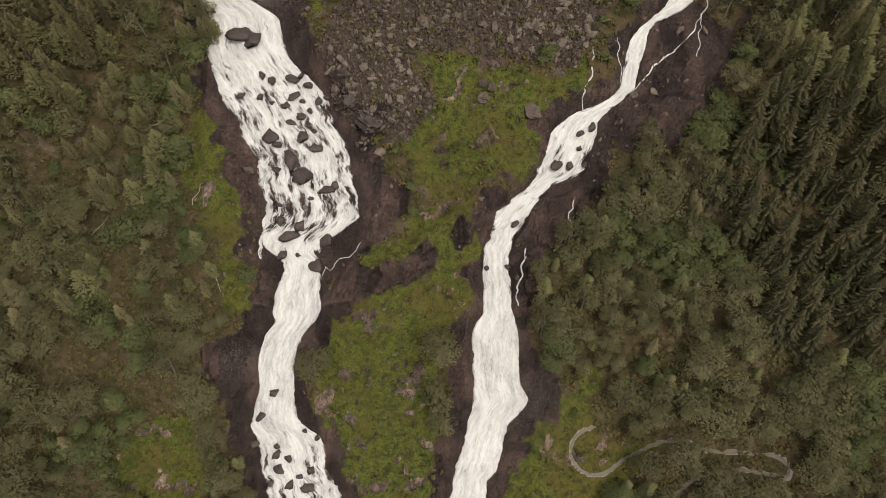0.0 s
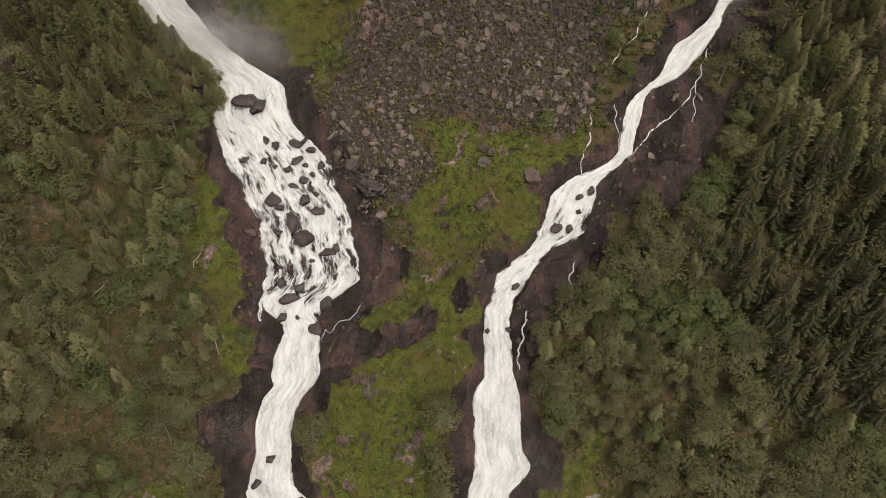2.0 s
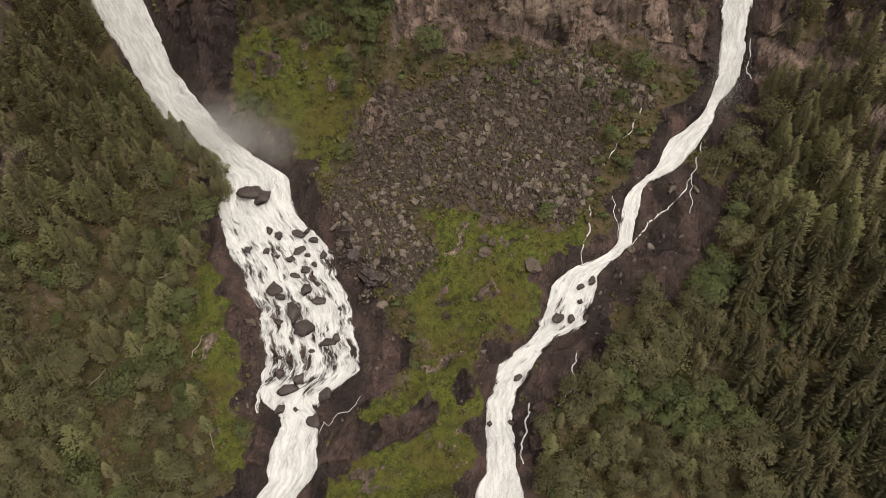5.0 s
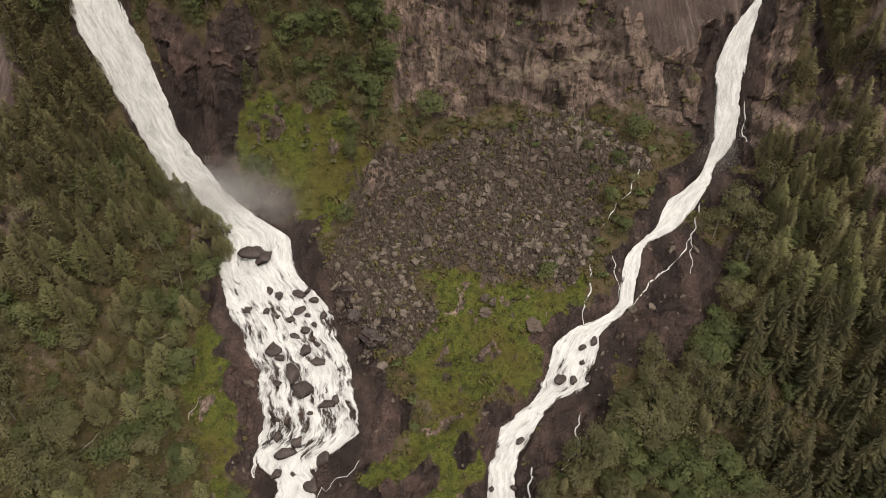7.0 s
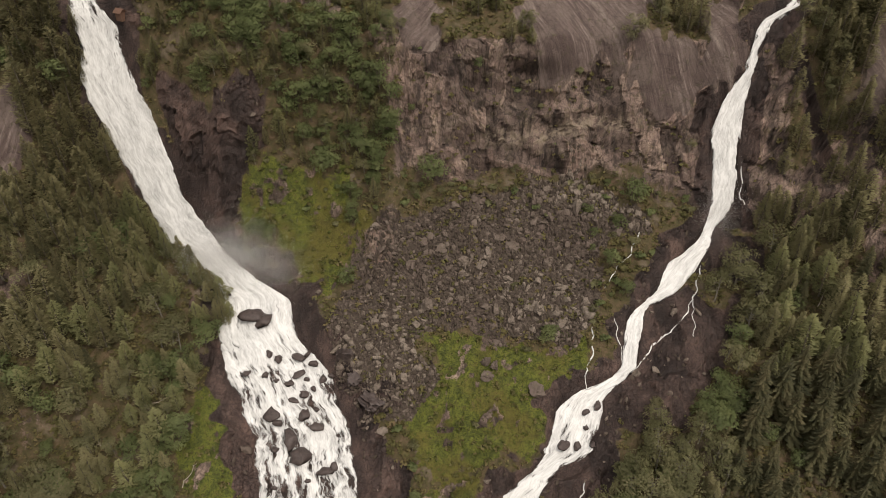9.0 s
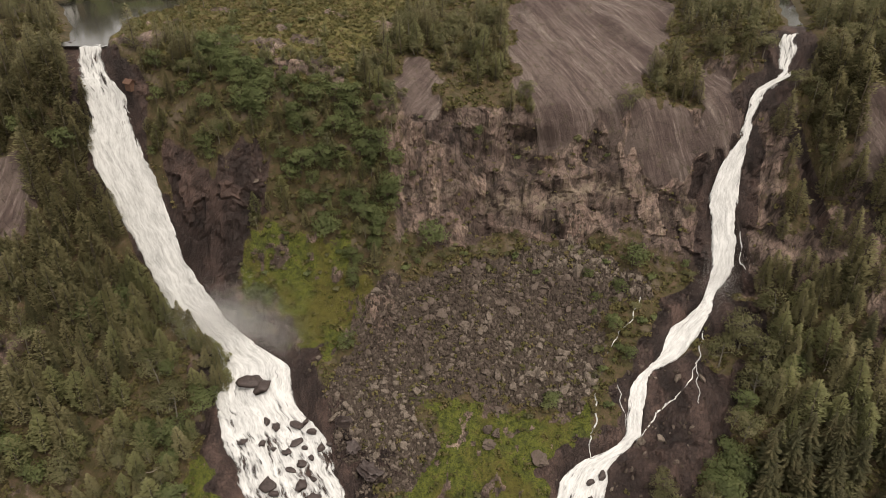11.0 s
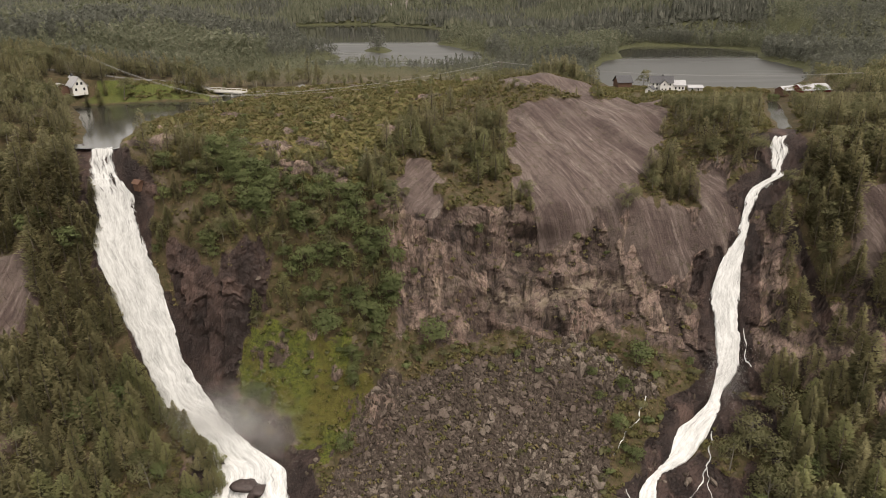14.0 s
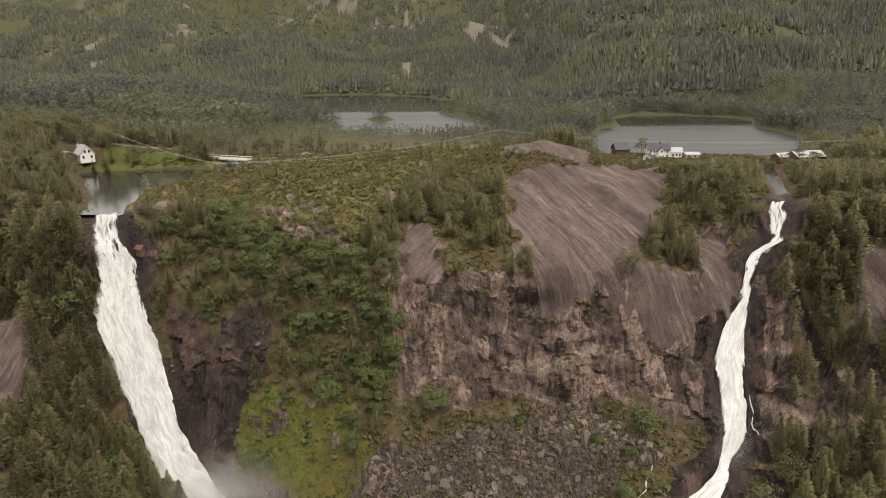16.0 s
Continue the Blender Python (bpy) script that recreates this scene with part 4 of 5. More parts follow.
build_river(BANKS[0], "waterfall", "wide white waterfall that braids over dark rock steps", 110,
            ((-60, 45, 55, 62, 70, 95, 104, 114, 124, 146, 156, 166, 178, 196, 203, 209, 213, 217, 330), (0.56, 0.64, 0.64, 0.5, 0.24, 0.2, 0.36, 0.62, 0.66, 0.62, 0.4, 0.3, 0.2, 0.24, 0.5, 0.72, 0.78, 0.8, 0.8)))
build_river(BANKS[1], "waterfall", "narrow white waterfall that foams down a rocky gully", 56,
            ((-60, 50, 70, 100, 112, 122, 138, 146, 200, 214, 222, 229, 236, 330), (0.36, 0.34, 0.14, 0.2, 0.36, 0.5, 0.42, 0.2, 0.2, 0.36, 0.7, 0.8, 0.9, 0.9)))


def build_rivulet(flat, wide):
    """A thin strand of water that runs over the rock."""
    p = np.array(flat, float).reshape(-1, 2)
    d = np.concatenate([[0], np.cumsum(np.hypot(*np.diff(p, axis=0).T))])
    at = np.linspace(0, d[-1], int(d[-1] / 0.45))
    x, y = np.interp(at, d, p[:, 0]), np.interp(at, d, p[:, 1])
    x = x + 0.7 * rough(at / 2.2, 0, seed=91) + 0.35 * rough(at / 0.8, 0, seed=92)
    tx, ty = np.gradient(x), np.gradient(y)
    t = np.hypot(tx, ty)
    u = np.linspace(-1, 1, 6)
    w = wide * 0.36 * (0.55 + 0.5 * (rough(at / 1.7, 3, seed=93) + 1) / 2 + 0.5 * np.maximum(0, rough(at / 5, 7, seed=94)))
    X, Y = x[:, None] + u[None] * (w * ty / t)[:, None], y[:, None] - u[None] * (w * tx / t)[:, None]
    Z = surface(X, Y) + 0.16 * (1 - np.abs(u)[None] ** 2)
    me = mesh_of("rivulet", np.stack([X, Y, Z], -1).reshape(-1, 3), grid_faces(*X.shape), FOAM, True)
    uv = me.uv_layers.new(name="flow")
    corner = np.empty(len(me.loops), np.int32)
    me.loops.foreach_get("vertex_index", corner)
    S = np.broadcast_to(at[:, None], X.shape)
    film = me.attributes.new("film", "FLOAT", "POINT")
    film.data.foreach_set("value", np.full(X.size, 0.66, np.float32))
    uv.data.foreach_set("uv", np.stack([u[None] * w[:, None], S], -1).reshape(-1, 2)[corner].astype(np.float32).ravel())
    return tagged(new("rivulet", me), "thin white strand of water over dark rock", "stream", "side streams")


for strand, w in (((43, 155.4, 42.5, 149.9, 40.6, 144.8, 38.8, 139), 0.6), ((78, 172.8, 74, 163.3, 67.1, 155.7, 60.1, 151.6, 55, 146.4), 0.6), ((60.5, 181.6, 56.1, 175.4, 49.8, 170.2, 48.1, 166.8), 0.55),
                  ((37.6, 119.1, 35.6, 113.7, 36.2, 110.2, 30.5, 105.8), 0.5), ((-23.1, 109.7, -26, 106.6, -29.8, 107.4, -32, 104.6, -34.8, 105.8, -36.5, 98.4, -36, 94.2), 0.3), ((-50, 120, -51.5, 114, -52.5, 107), 1.3),
                  ((49.9, 157.7, 50.3, 152, 51.7, 148.2), 0.4), ((92.8, 194.9, 92.9, 191.1, 93.1, 187.9), 0.4), ((74, 163, 73, 158, 72.5, 153), 0.35), ((24, 108, 22, 100, 21, 94), 0.7)):
    build_rivulet(strand, w)


def build_lake(name, label, x0, x1, y0, y1, cell, mat=LAKE):
    nx, ny = int((x1 - x0) / cell) + 2, int((y1 - y0) / cell) + 2
    X, Y = np.meshgrid(np.linspace(x0, x1, nx), np.linspace(y0, y1, ny))
    faces = grid_faces(ny, nx)
    wet = (lakes(X, Y) > (-3.5 if cell > 2 else -1.2 if cell > 1 else -2.6)).ravel()
    faces = faces[wet[faces].any(1)]
    at, back = np.unique(faces, return_inverse=True)
    verts = np.stack([X, Y, 0 * X - 0.3], -1).reshape(-1, 3)[at]
    return tagged(new(name, mesh_of(name, verts, back.reshape(faces.shape), mat, True)), label, "lake", kind="structure")


def build_way(name, label, flat, half, mat, lift):
    """A trail or road laid on the ground."""
    p = np.array(flat, float).reshape(-1, 2)
    d = np.concatenate([[0], np.cumsum(np.hypot(*np.diff(p, axis=0).T))])
    at = np.linspace(0, d[-1], int(d[-1] / 0.8))
    q = np.stack([np.interp(at, d, p[:, 0]), np.interp(at, d, p[:, 1])], 1)
    for _ in range(12):
        q[1:-1] = (q[:-2] + 2 * q[1:-1] + q[2:]) / 4
    t = np.gradient(q, axis=0)
    t /= np.linalg.norm(t, axis=1)[:, None]
    u = np.linspace(-1, 1, 5)
    w = half * (1 + 0.3 * rough(at / 2.5, 0, seed=96))[:, None] * u[None]
    X, Y = q[:, 0:1] + w * t[:, 1:2], q[:, 1:2] - w * t[:, 0:1]
    Z = surface(X, Y) + lift * (1 - 0.8 * np.abs(u)[None] ** 3)
    return tagged(new(name, mesh_of(name, np.stack([X, Y, Z], -1).reshape(-1, 3), grid_faces(*X.shape), mat, True)), label, "path", kind="structure")


build_lake("water", "calm grey lake that mirrors wooded hills", -560, 60, 396, 1060, 8)
build_lake("water", "calm grey lake beside the farm", 62, 240, 318, 580, 5, FARM_LAKE)
build_lake("water", "dark pool above the waterfall's lip", -172, -74, 214, 420, 1.5, POOL)
build_lake("water", "dark narrow river above the second waterfall", 106, 150, 231, 312, 0.9, POOL)
build_way("trail", "narrow winding gravel footpath through grass", TRAIL, 0.42, GRAVEL, 0.3)
build_way("road", "narrow grey country road", ROAD, 1.8, ASPHALT, 0.25)


# ---- trees ----
def sprays(rng, centres, radii, count, size, flat=0.8, droop=0.0):
    """Bent leaf sprays scattered in lobes, each a loose four-cornered piece."""
    verts, faces = [], []
    for c, r in zip(centres, radii):
        n = max(4, int(count * r * r / sum(k * k for k in radii)))
        for _ in range(n):
            v = rng.normal(size=3)
            v /= np.linalg.norm(v)
            if rng.random() < 0.7:
                v[2] = abs(v[2])
            p = np.asarray(c) + v * r * (0.55 + 0.5 * rng.random()) * np.array((1, 1, flat))
            a = rng.normal(size=3)
            a = a / np.linalg.norm(a) + 0.5 * np.array((v[1], -v[0], 0))
            a /= np.linalg.norm(a)
            b = np.cross(v + (0, 0, 0.5) + 0.45 * rng.normal(size=3), a)
            b /= np.linalg.norm(b) + 1e-9
            s = size * (0.6 + 0.8 * rng.random())
            k = len(verts)
            verts += [p - a * s - b * s * 0.5, p + a * s - b * s * 0.5, p + b * s * 0.9 + v * s * 0.2]
            faces.append((k, k + 1, k + 2))
    return verts, faces


def broadleaf(name, seed, tall, spread, bark, leaf, label, category, count=470, size=0.37, stems=1):
    rng = np.random.default_rng(seed)
    limbs, centres, radii = [], [], []
    for m in range(stems):
        lean = rng.normal(size=2) * (0.06 * tall if stems == 1 else 0.16 * tall)
        top = np.array((lean[0], lean[1], tall * 0.86))
        pts = [np.array((0.1 * m, 0, -0.5)), top * 0.3 + rng.normal(size=3) * 0.08 * (1, 1, 0), top * 0.65 + rng.normal(size=3) * 0.12, top]
        r = 0.02 * tall / math.sqrt(stems)
        limbs.append(tube(pts, (r * 1.25, r * 0.9, r * 0.55, 0.02), 5))
        centres.append(top * 0.92), radii.append(spread * 0.5)
        for k in range(15 if stems == 1 else 6):
            h = 0.2 + 0.68 * rng.random()
            a = rng.random() * 6.283
            reach = spread * (0.95 - 0.55 * abs(h - 0.5)) * (0.55 + 0.5 * rng.random())
            start = top * h
            end = start + np.array((math.cos(a) * reach, math.sin(a) * reach, 0.35 * reach + 0.04 * tall))
            limbs.append(tube((start, (start + end) / 2 + (0, 0, 0.15), end), (r * 0.32, r * 0.2, 0.01), 4))
            centres.append(end), radii.append(spread * (0.34 + 0.24 * rng.random()))
    thing = tagged(new(name), label, category)
    v, f = joined(limbs)
    child("trunk", mesh_of("trunk", v, f, bark, True), thing)
    v, f = sprays(rng, centres, radii, count, size)
    child("crown", crown_mesh("crown", v, f, leaf), thing)
    return thing


def spruce(name, seed, tall, spread, label, count=26, leaf=None):
    """A tall spruce: whorls of drooping boughs, each a ridge with hanging twigs."""
    rng = np.random.default_rng(seed)
    thing = tagged(new(name), label, "tree")
    bend = rng.normal(size=2) * 0.01 * tall
    v, f = tube(((0, 0, -0.6), (bend[0], bend[1], tall * 0.5), (bend[0], bend[1], tall)), (0.016 * tall, 0.01 * tall, 0.02), 6)
    child("trunk", mesh_of("trunk", v, f, BARK, True), thing)
    verts, faces = [], []
    for w in range(count):
        h = (w + 0.7 * rng.random()) / count
        z = tall * (0.1 + 0.88 * h)
        reach = spread * (1 - h) ** 0.8 * (0.8 + 0.35 * rng.random()) + 0.12
        arms = 8 if h < 0.6 else 6
        for k in range(arms):
            a = 6.283 * (k + rng.random() * 0.7) / arms
            r = reach * (0.6 + 0.6 * rng.random())
            d, t = np.array((math.cos(a), math.sin(a), 0)), np.array((-math.sin(a), math.cos(a), 0))
            o = np.array((bend[0], bend[1], z))
            drop = r * (0.3 + 0.3 * rng.random())
            for g in (0.35, 0.6, 0.85):
                at, wide = o + d * r * g - (0, 0, drop * g), (0.30 - 0.2 * g) * r + 0.12
                m = len(verts)
                tip = at + d * r * 0.3 - (0, 0, drop * 0.25 - 0.06 * r)
                verts += [at - d * 0.2 * r, at - t * wide - (0, 0, 0.2 * wide + 0.12), tip, at + t * wide - (0, 0, 0.2 * wide + 0.12)]
                faces += [(m, m + 1, m + 2), (m, m + 2, m + 3)]
    child("crown", mesh_of("crown", verts, faces, leaf or SPRUCE_LEAF), thing)
    return thing


def conifer(name, seed, tall, spread, label, leaf, full):
    """A bushy conifer of the steep banks: fine upturned sprays in uneven tiers. full: how far up the crown is widest."""
    rng = np.random.default_rng(seed)
    thing = tagged(new(name), label, "tree")
    lean = rng.normal(size=2) * 0.03 * tall
    top = np.array((lean[0], lean[1], tall))
    r = 0.014 * tall
    limbs, verts, faces = [tube(((0, 0, -0.6), top * 0.5 + rng.normal(size=3) * (0.15, 0.15, 0), top), (r * 1.2, r * 0.8, 0.02), 5)], [], []
    tiers, turns = rng.uniform(7, 10), rng.random(4) * 6.283
    while len(faces) < 800:
        h = 0.1 + 0.9 * rng.random()
        girth = (h / full) ** 0.6 if h < full else ((1.02 - h) / (1.02 - full)) ** 0.8
        if rng.random() > girth + 0.06:
            continue
        a = rng.random() * 6.283
        ragged = (1.12 - 0.4 * ((h * tiers + 0.15 * math.sin(2 * a + turns[0])) % 1)) * (1 + 0.22 * math.sin(3 * a + turns[1] + 9 * h) + 0.14 * math.sin(5 * a + turns[2] - 23 * h))
        reach = spread * girth * ragged * (0.4 + 0.6 * math.sqrt(rng.random())) + 0.08
        d, t = np.array((math.cos(a), math.sin(a), 0.12 + 0.5 * rng.random())), np.array((-math.sin(a), math.cos(a), 0.3 * rng.normal()))
        o, long, wide = top * h + d * (reach, reach, 0.15 * reach), 0.32 + 0.3 * rng.random(), 0.13 + 0.1 * rng.random()
        m = len(verts)
        verts += [o - d * long * 0.5 - t * wide, o - d * long * 0.5 + t * wide, o + d * long * 0.7]
        faces.append((m, m + 1, m + 2))
    for k in range(7):
        h, a = 0.15 + 0.1 * k, k * 2.4
        limbs.append(tube((top * h, top * h + np.array((math.cos(a), math.sin(a), 0.2)) * spread * 0.6), (r * 0.28, 0.012), 4))
    v, f = joined(limbs)
    child("trunk", mesh_of("trunk", v, f, BARK, True), thing)
    child("crown", crown_mesh("crown", verts, faces, leaf), thing)
    return thing


def bush(name, seed, tall, spread, leaf, label):
    rng = np.random.default_rng(seed)
    stems, centres, radii = [], [], []
    for k in range(7):
        a, reach = rng.random() * 6.283, spread * 0.7 * rng.random()
        end = np.array((math.cos(a) * reach, math.sin(a) * reach, tall * (0.5 + 0.35 * rng.random())))
        stems.append(tube(((0, 0, -0.3), end * 0.5 + (0, 0, 0.1), end), (0.05, 0.035, 0.015), 4))
        centres.append(end), radii.append(spread * (0.32 + 0.2 * rng.random()))
    v, f = joined(stems)
    thing = tagged(new(name, mesh_of(name, v, f, BARK, True)), label, "bush")
    v, f = sprays(rng, centres, radii, 140, 0.33)
    child("foliage", crown_mesh("foliage", v, f, leaf), thing)
    return thing


KINDS = {
    "birch": [broadleaf("birch_tree", 100 + k, 9.5 + 0.5 * k, 3.5 + 0.2 * k, BIRCH_BARK, BIRCH_LEAF, "olive-green birch with a loose rounded crown on the slope", "tree", 1250, 0.24) for k in range(5)],
    "alder": [broadleaf("alder_tree", 200 + k, 6.8 + 0.4 * k, 2.9, BARK, ALDER_LEAF, "fresh green many-stemmed alder on the damp slope", "tree", 1000, 0.235, 3) for k in range(3)],
    "spruce": [spruce("spruce_tree", 300 + k, 14.0 + k, 2.9 + 0.15 * k, "dark green spruce with drooping branches") for k in range(4)],
    "conifer": [conifer("conifer", 340 + k, 11.2 + 0.5 * k, (2.5, 2.9, 2.2, 2.7)[k], "bushy olive-green conifer on the steep bank", PINE_LEAF if k % 2 else CONE_LEAF, (0.22, 0.42, 0.3, 0.5)[k]) for k in range(4)],
    "pine": [conifer("pine_tree", 400 + k, 8.0 + 0.4 * k, 2.0 + 0.12 * k, "green pine with a ragged crown on thin soil", PINE_LEAF, (0.3, 0.55, 0.4, 0.25)[k]) for k in range(4)],
    "bush": [bush("bush", 500 + k, 1.7, 1.5, (BIRCH_LEAF, ALDER_LEAF, HEATH_LEAF)[k % 3], ("low olive birch scrub", "low fresh green willow bush", "low brownish heath bush")[k % 3]) for k in range(6)],
}
SIZES = {"conifer": 12.0, "birch": 10.5, "alder": 7.2, "spruce": 15.5, "pine": 8.6, "bush": 1.7}
SPRUCE_WOOD = (78, 138, 100, 146, 123, 134, 150, 120, 150, 80, 103, 80, 83, 92, 89, 110)
SPRUCE_EDGE = (77, 129, 89, 136, 107, 134, 116, 122, 123, 112, 121, 79, 103, 85, 86, 89, 83, 102, 76, 113)
CLEAR = ((99, 312, 17), (153, 301, 11), (-161, 299, 9), (-135, 312, 13))
LIMIT = 300
BANK_PINES = ((-100, 178, 11), (-96, 173, 11), (-104, 183, 10), (-92, 169, 10), (-103, 176, 11), (-108, 186, 10), (-98, 182, 9), (-94, 177, 9.5), (-90, 173, 8), (-106, 192, 10), (-103, 188, 9), (-86, 170, 9), (-110, 196, 10), (-99, 184, 10), (-93, 173, 9), (-82, 166, 8))


YARD_TREES = (("spruce", -151, 293, 9), ("spruce", -146, 294, 10), ("birch", -140, 303, 10), ("birch", 142, 294, 6), ("birch", 147, 291, 7), ("alder", 151, 289, 6), ("birch", 159, 291, 7), ("birch", 164, 294, 8), ("alder", 137, 297, 5))


def scatter():
    rng = np.random.default_rng(7)
    gap = 3.9
    xs, ys = np.meshgrid(np.arange(-250, 251, gap), np.arange(30, 345, gap))
    x = (xs + rng.uniform(-0.48, 0.48, xs.shape) * gap).ravel()
    y = (ys + rng.uniform(-0.48, 0.48, xs.shape) * gap).ravel()
    xs, ys = np.meshgrid(np.arange(-150, 151, 4.0), np.arange(166, 221, 2.9))
    x = np.concatenate([x, (xs + rng.uniform(-1.5, 1.5, xs.shape)).ravel()])
    y = np.concatenate([y, (ys + rng.uniform(-0.8, 0.8, xs.shape)).ravel()])
    extra = np.arange(len(x)) >= len(x) - xs.size
    c = covers(x, y)
    wood = rough(x / 16, y / 16, seed=71) + 0.5 * rough(x / 6, y / 6, seed=72)
    d = np.clip(0.85 + 0.75 * wood, 0.12, 1)
    foot = step(184, 188, y) * step(203, 198, y) * step(-20, -12, x) * step(80, 70, x)
    d = d * (1 - 0.92 * c["grass"]) * (1 - 0.95 * c["scree"]) * (1 - np.clip(c["bare"] * 1.6, 0, 1)) * (1 - np.clip(1.5 * c["slab"], 0, 1)) * (1 - c["trail"]) * (1 - c["road"])
    d = np.maximum(d, 0.5 * foot)
    d = d * (1 - 0.66 * c["cliff"]) * (1 - 0.85 * c["heath"]) * step(1.0, 3.0, c["river"])
    crest = step(-92, -84, x) * step(-14, -24, x) * step(186, 190, y) * step(226, 220, y)
    d = np.maximum(d, 0.9 * np.maximum(c["green"] * step(178, 184, y), crest) * step(1.0, 3.0, c["river"]) * (1 - np.clip(1.6 * c["bare"], 0, 1)) * (1 - c["slab"]))
    d = d * step(-1.5, -4, lakes(x, y))
    for cx, cy, r in CLEAR:
        d = d * step(r - 2, r + 2, np.hypot(x - cx, y - cy))
    d = np.where((x > 80) & (x < 119) & (y > 294) & (y < 332), 0, d)
    d = d * step(2, 6, from_line(x, y, ROAD)) * step(3.0, 6.0, from_line(x, y, TRAIL))
    d = np.where(np.abs(x) > np.maximum(148, 0.74 * y), 0, d)
    d = np.where((x > 68) & (y > 318), 0.12 * d, d)
    d = np.where(extra, d * np.maximum(step(0.5, 1.3, c["steep"]) * step(1.0, 0.3, c["cliff"]), crest) * 0.85, d)
    dense = np.maximum(outline(x, y, SPRUCE_WOOD), outline(x, y, SPRUCE_EDGE))
    d = np.where(dense > 0, 0.5, d)
    keep = rng.random(x.shape) < d
    x, y, dense, extra = x[keep], y[keep], dense[keep], extra[keep]
    c = {k: v[keep] for k, v in c.items()}
    z = bed(x, y)
    plan = {k: [] for k in KINDS}
    clump = rough(x / 15, y / 15, seed=73) + 0.3 * rough(x / 5, y / 5, seed=74)
    for n in range(len(x)):
        px, py, w = x[n], y[n], rng.random()
        if dense[n] > 0:
            kind, tall = ("spruce", rng.uniform(14, 22)) if w < 0.85 else ("birch", rng.uniform(8, 12))
        elif -92 < px < -14 and 188 < py < 222 and c["green"][n] < 0.5:
            kind, tall = ("conifer", rng.uniform(5, 10)) if w < 0.6 else ("alder", rng.uniform(4, 7)) if w < 0.8 else ("birch", rng.uniform(4, 7))
        elif py > 212:
            if c["heath"][n] > 0.5:
                kind, tall = ("pine", rng.uniform(3, 6)) if w < 0.45 else ("birch", rng.uniform(2.5, 5)) if w < 0.7 else ("bush", rng.uniform(1, 2))
            else:
                kind, tall = ("conifer", rng.uniform(6, 12.5)) if w < 0.72 else ("birch", rng.uniform(6, 10))
        elif abs(px) > 92 and py > 140:
            kind, tall = ("conifer", rng.uniform(9, 17.5)) if w < 0.84 else ("birch", rng.uniform(7, 11)) if w < 0.94 else ("spruce", rng.uniform(9, 13))
        elif c["green"][n] > 0.5:
            kind, tall = ("alder", rng.uniform(5, 9)) if w < 0.4 + 0.35 * (clump[n] > 0.2) else ("conifer", rng.uniform(5, 10)) if w < 0.7 else ("birch", rng.uniform(4, 8)) if w < 0.88 else ("bush", rng.uniform(1.2, 2.4))
        elif -40 - 0.6 * (py - 120) < px < 22 + 0.85 * (py - 112) and py > 112:
            kind, tall = ("bush", rng.uniform(1, 2.2)) if w < 0.6 else ("birch", rng.uniform(2.5, 4.5)) if w < 0.85 else ("alder", rng.uniform(2.5, 4))
        elif px < -52 and py > 88:
            kind, tall = ("conifer", rng.uniform(6, 14)) if w < 0.4 else ("birch", rng.uniform(6.5, 12)) if w < 0.93 else ("alder", rng.uniform(5, 8))
        else:
            kind, tall = ("birch", rng.uniform(7, 13)) if w < 0.78 else ("conifer", rng.uniform(7, 11)) if w < 0.9 else ("alder", rng.uniform(5.5, 9)) if w < 0.93 else ("bush", rng.uniform(1.2, 2.2))
        if kind == "birch" and clump[n] > 0.3 and py < 200:
            kind, tall = "alder", rng.uniform(5, 9.5)
        if c["grass"][n] > 0.5:
            kind, tall = "bush", rng.uniform(0.8, 1.8)
        if extra[n]:
            tall *= 0.85
        if 66 < px < 165 and 238 < py < 330:
            tall = min(tall, 48 - 0.148 * py - z[n])
        elif -60 < px < 40 and 285 < py < 345:
            tall = min(tall, 4.5)
        if 8 < px < 82 and 252 < py < 312:
            tall = min(tall, rng.uniform(2.2, 4.5))
        if tall < 1:
            continue
        plan[kind].append((px, py, z[n] - 0.15, tall))
    for px, py, tall in BANK_PINES:
        plan["conifer"].insert(0, (px, py, float(bed(np.array([px]), np.array([py]))[0]) - 0.2, tall))
    # trees crowd the bank of the wide fall and hang over its edge
    line = WATER_LINES[0]
    way = np.gradient(line[:, :2], axis=0)
    way /= np.linalg.norm(way, axis=1)[:, None]
    for n in np.where((line[:, 1] > 160) & (line[:, 1] < 207))[0]:
        for _ in range(2):
            off = line[n, 2] + rng.uniform(-0.5, 5.5)
            px, py = line[n, 0] + way[n, 1] * off, line[n, 1] - way[n, 0] * off
            if rng.random() < 0.24:
                plan["conifer"].append((px, py, float(bed(np.array([px]), np.array([py]))[0]) - 0.3, rng.uniform(6, 11)))
    for kind, px, py, tall in YARD_TREES:
        plan[kind].insert(0, (px, py, float(bed(np.array([px]), np.array([py]))[0]) - 0.2, tall))
    for kind, rows in plan.items():
        rows.sort(key=lambda r: math.hypot(r[0], r[1] - 120))
        models, placed = KINDS[kind], []
        for n, (px, py, pz, tall) in enumerate(rows[:LIMIT]):
            s = tall / SIZES[kind]
            m = Matrix.LocRotScale((px, py, pz), Euler((rng.normal() * 0.03, rng.normal() * 0.03, rng.random() * 6.283)), (s * rng.uniform(0.9, 1.2), s * rng.uniform(0.9, 1.2), s))
            if n < len(models):
                placed.append((models[n], m))
            else:
                copy_thing(models[n % len(models)], m)
        for ob, m in placed:
            ob.matrix_basis = m
        rest = np.array(rows[LIMIT:])
        if not len(rest):
            continue
        s = rest[:, 3] / SIZES[kind]
        turn, choice = rng.random(len(rest)) * 6.283, rng.integers(len(models), size=len(rest))
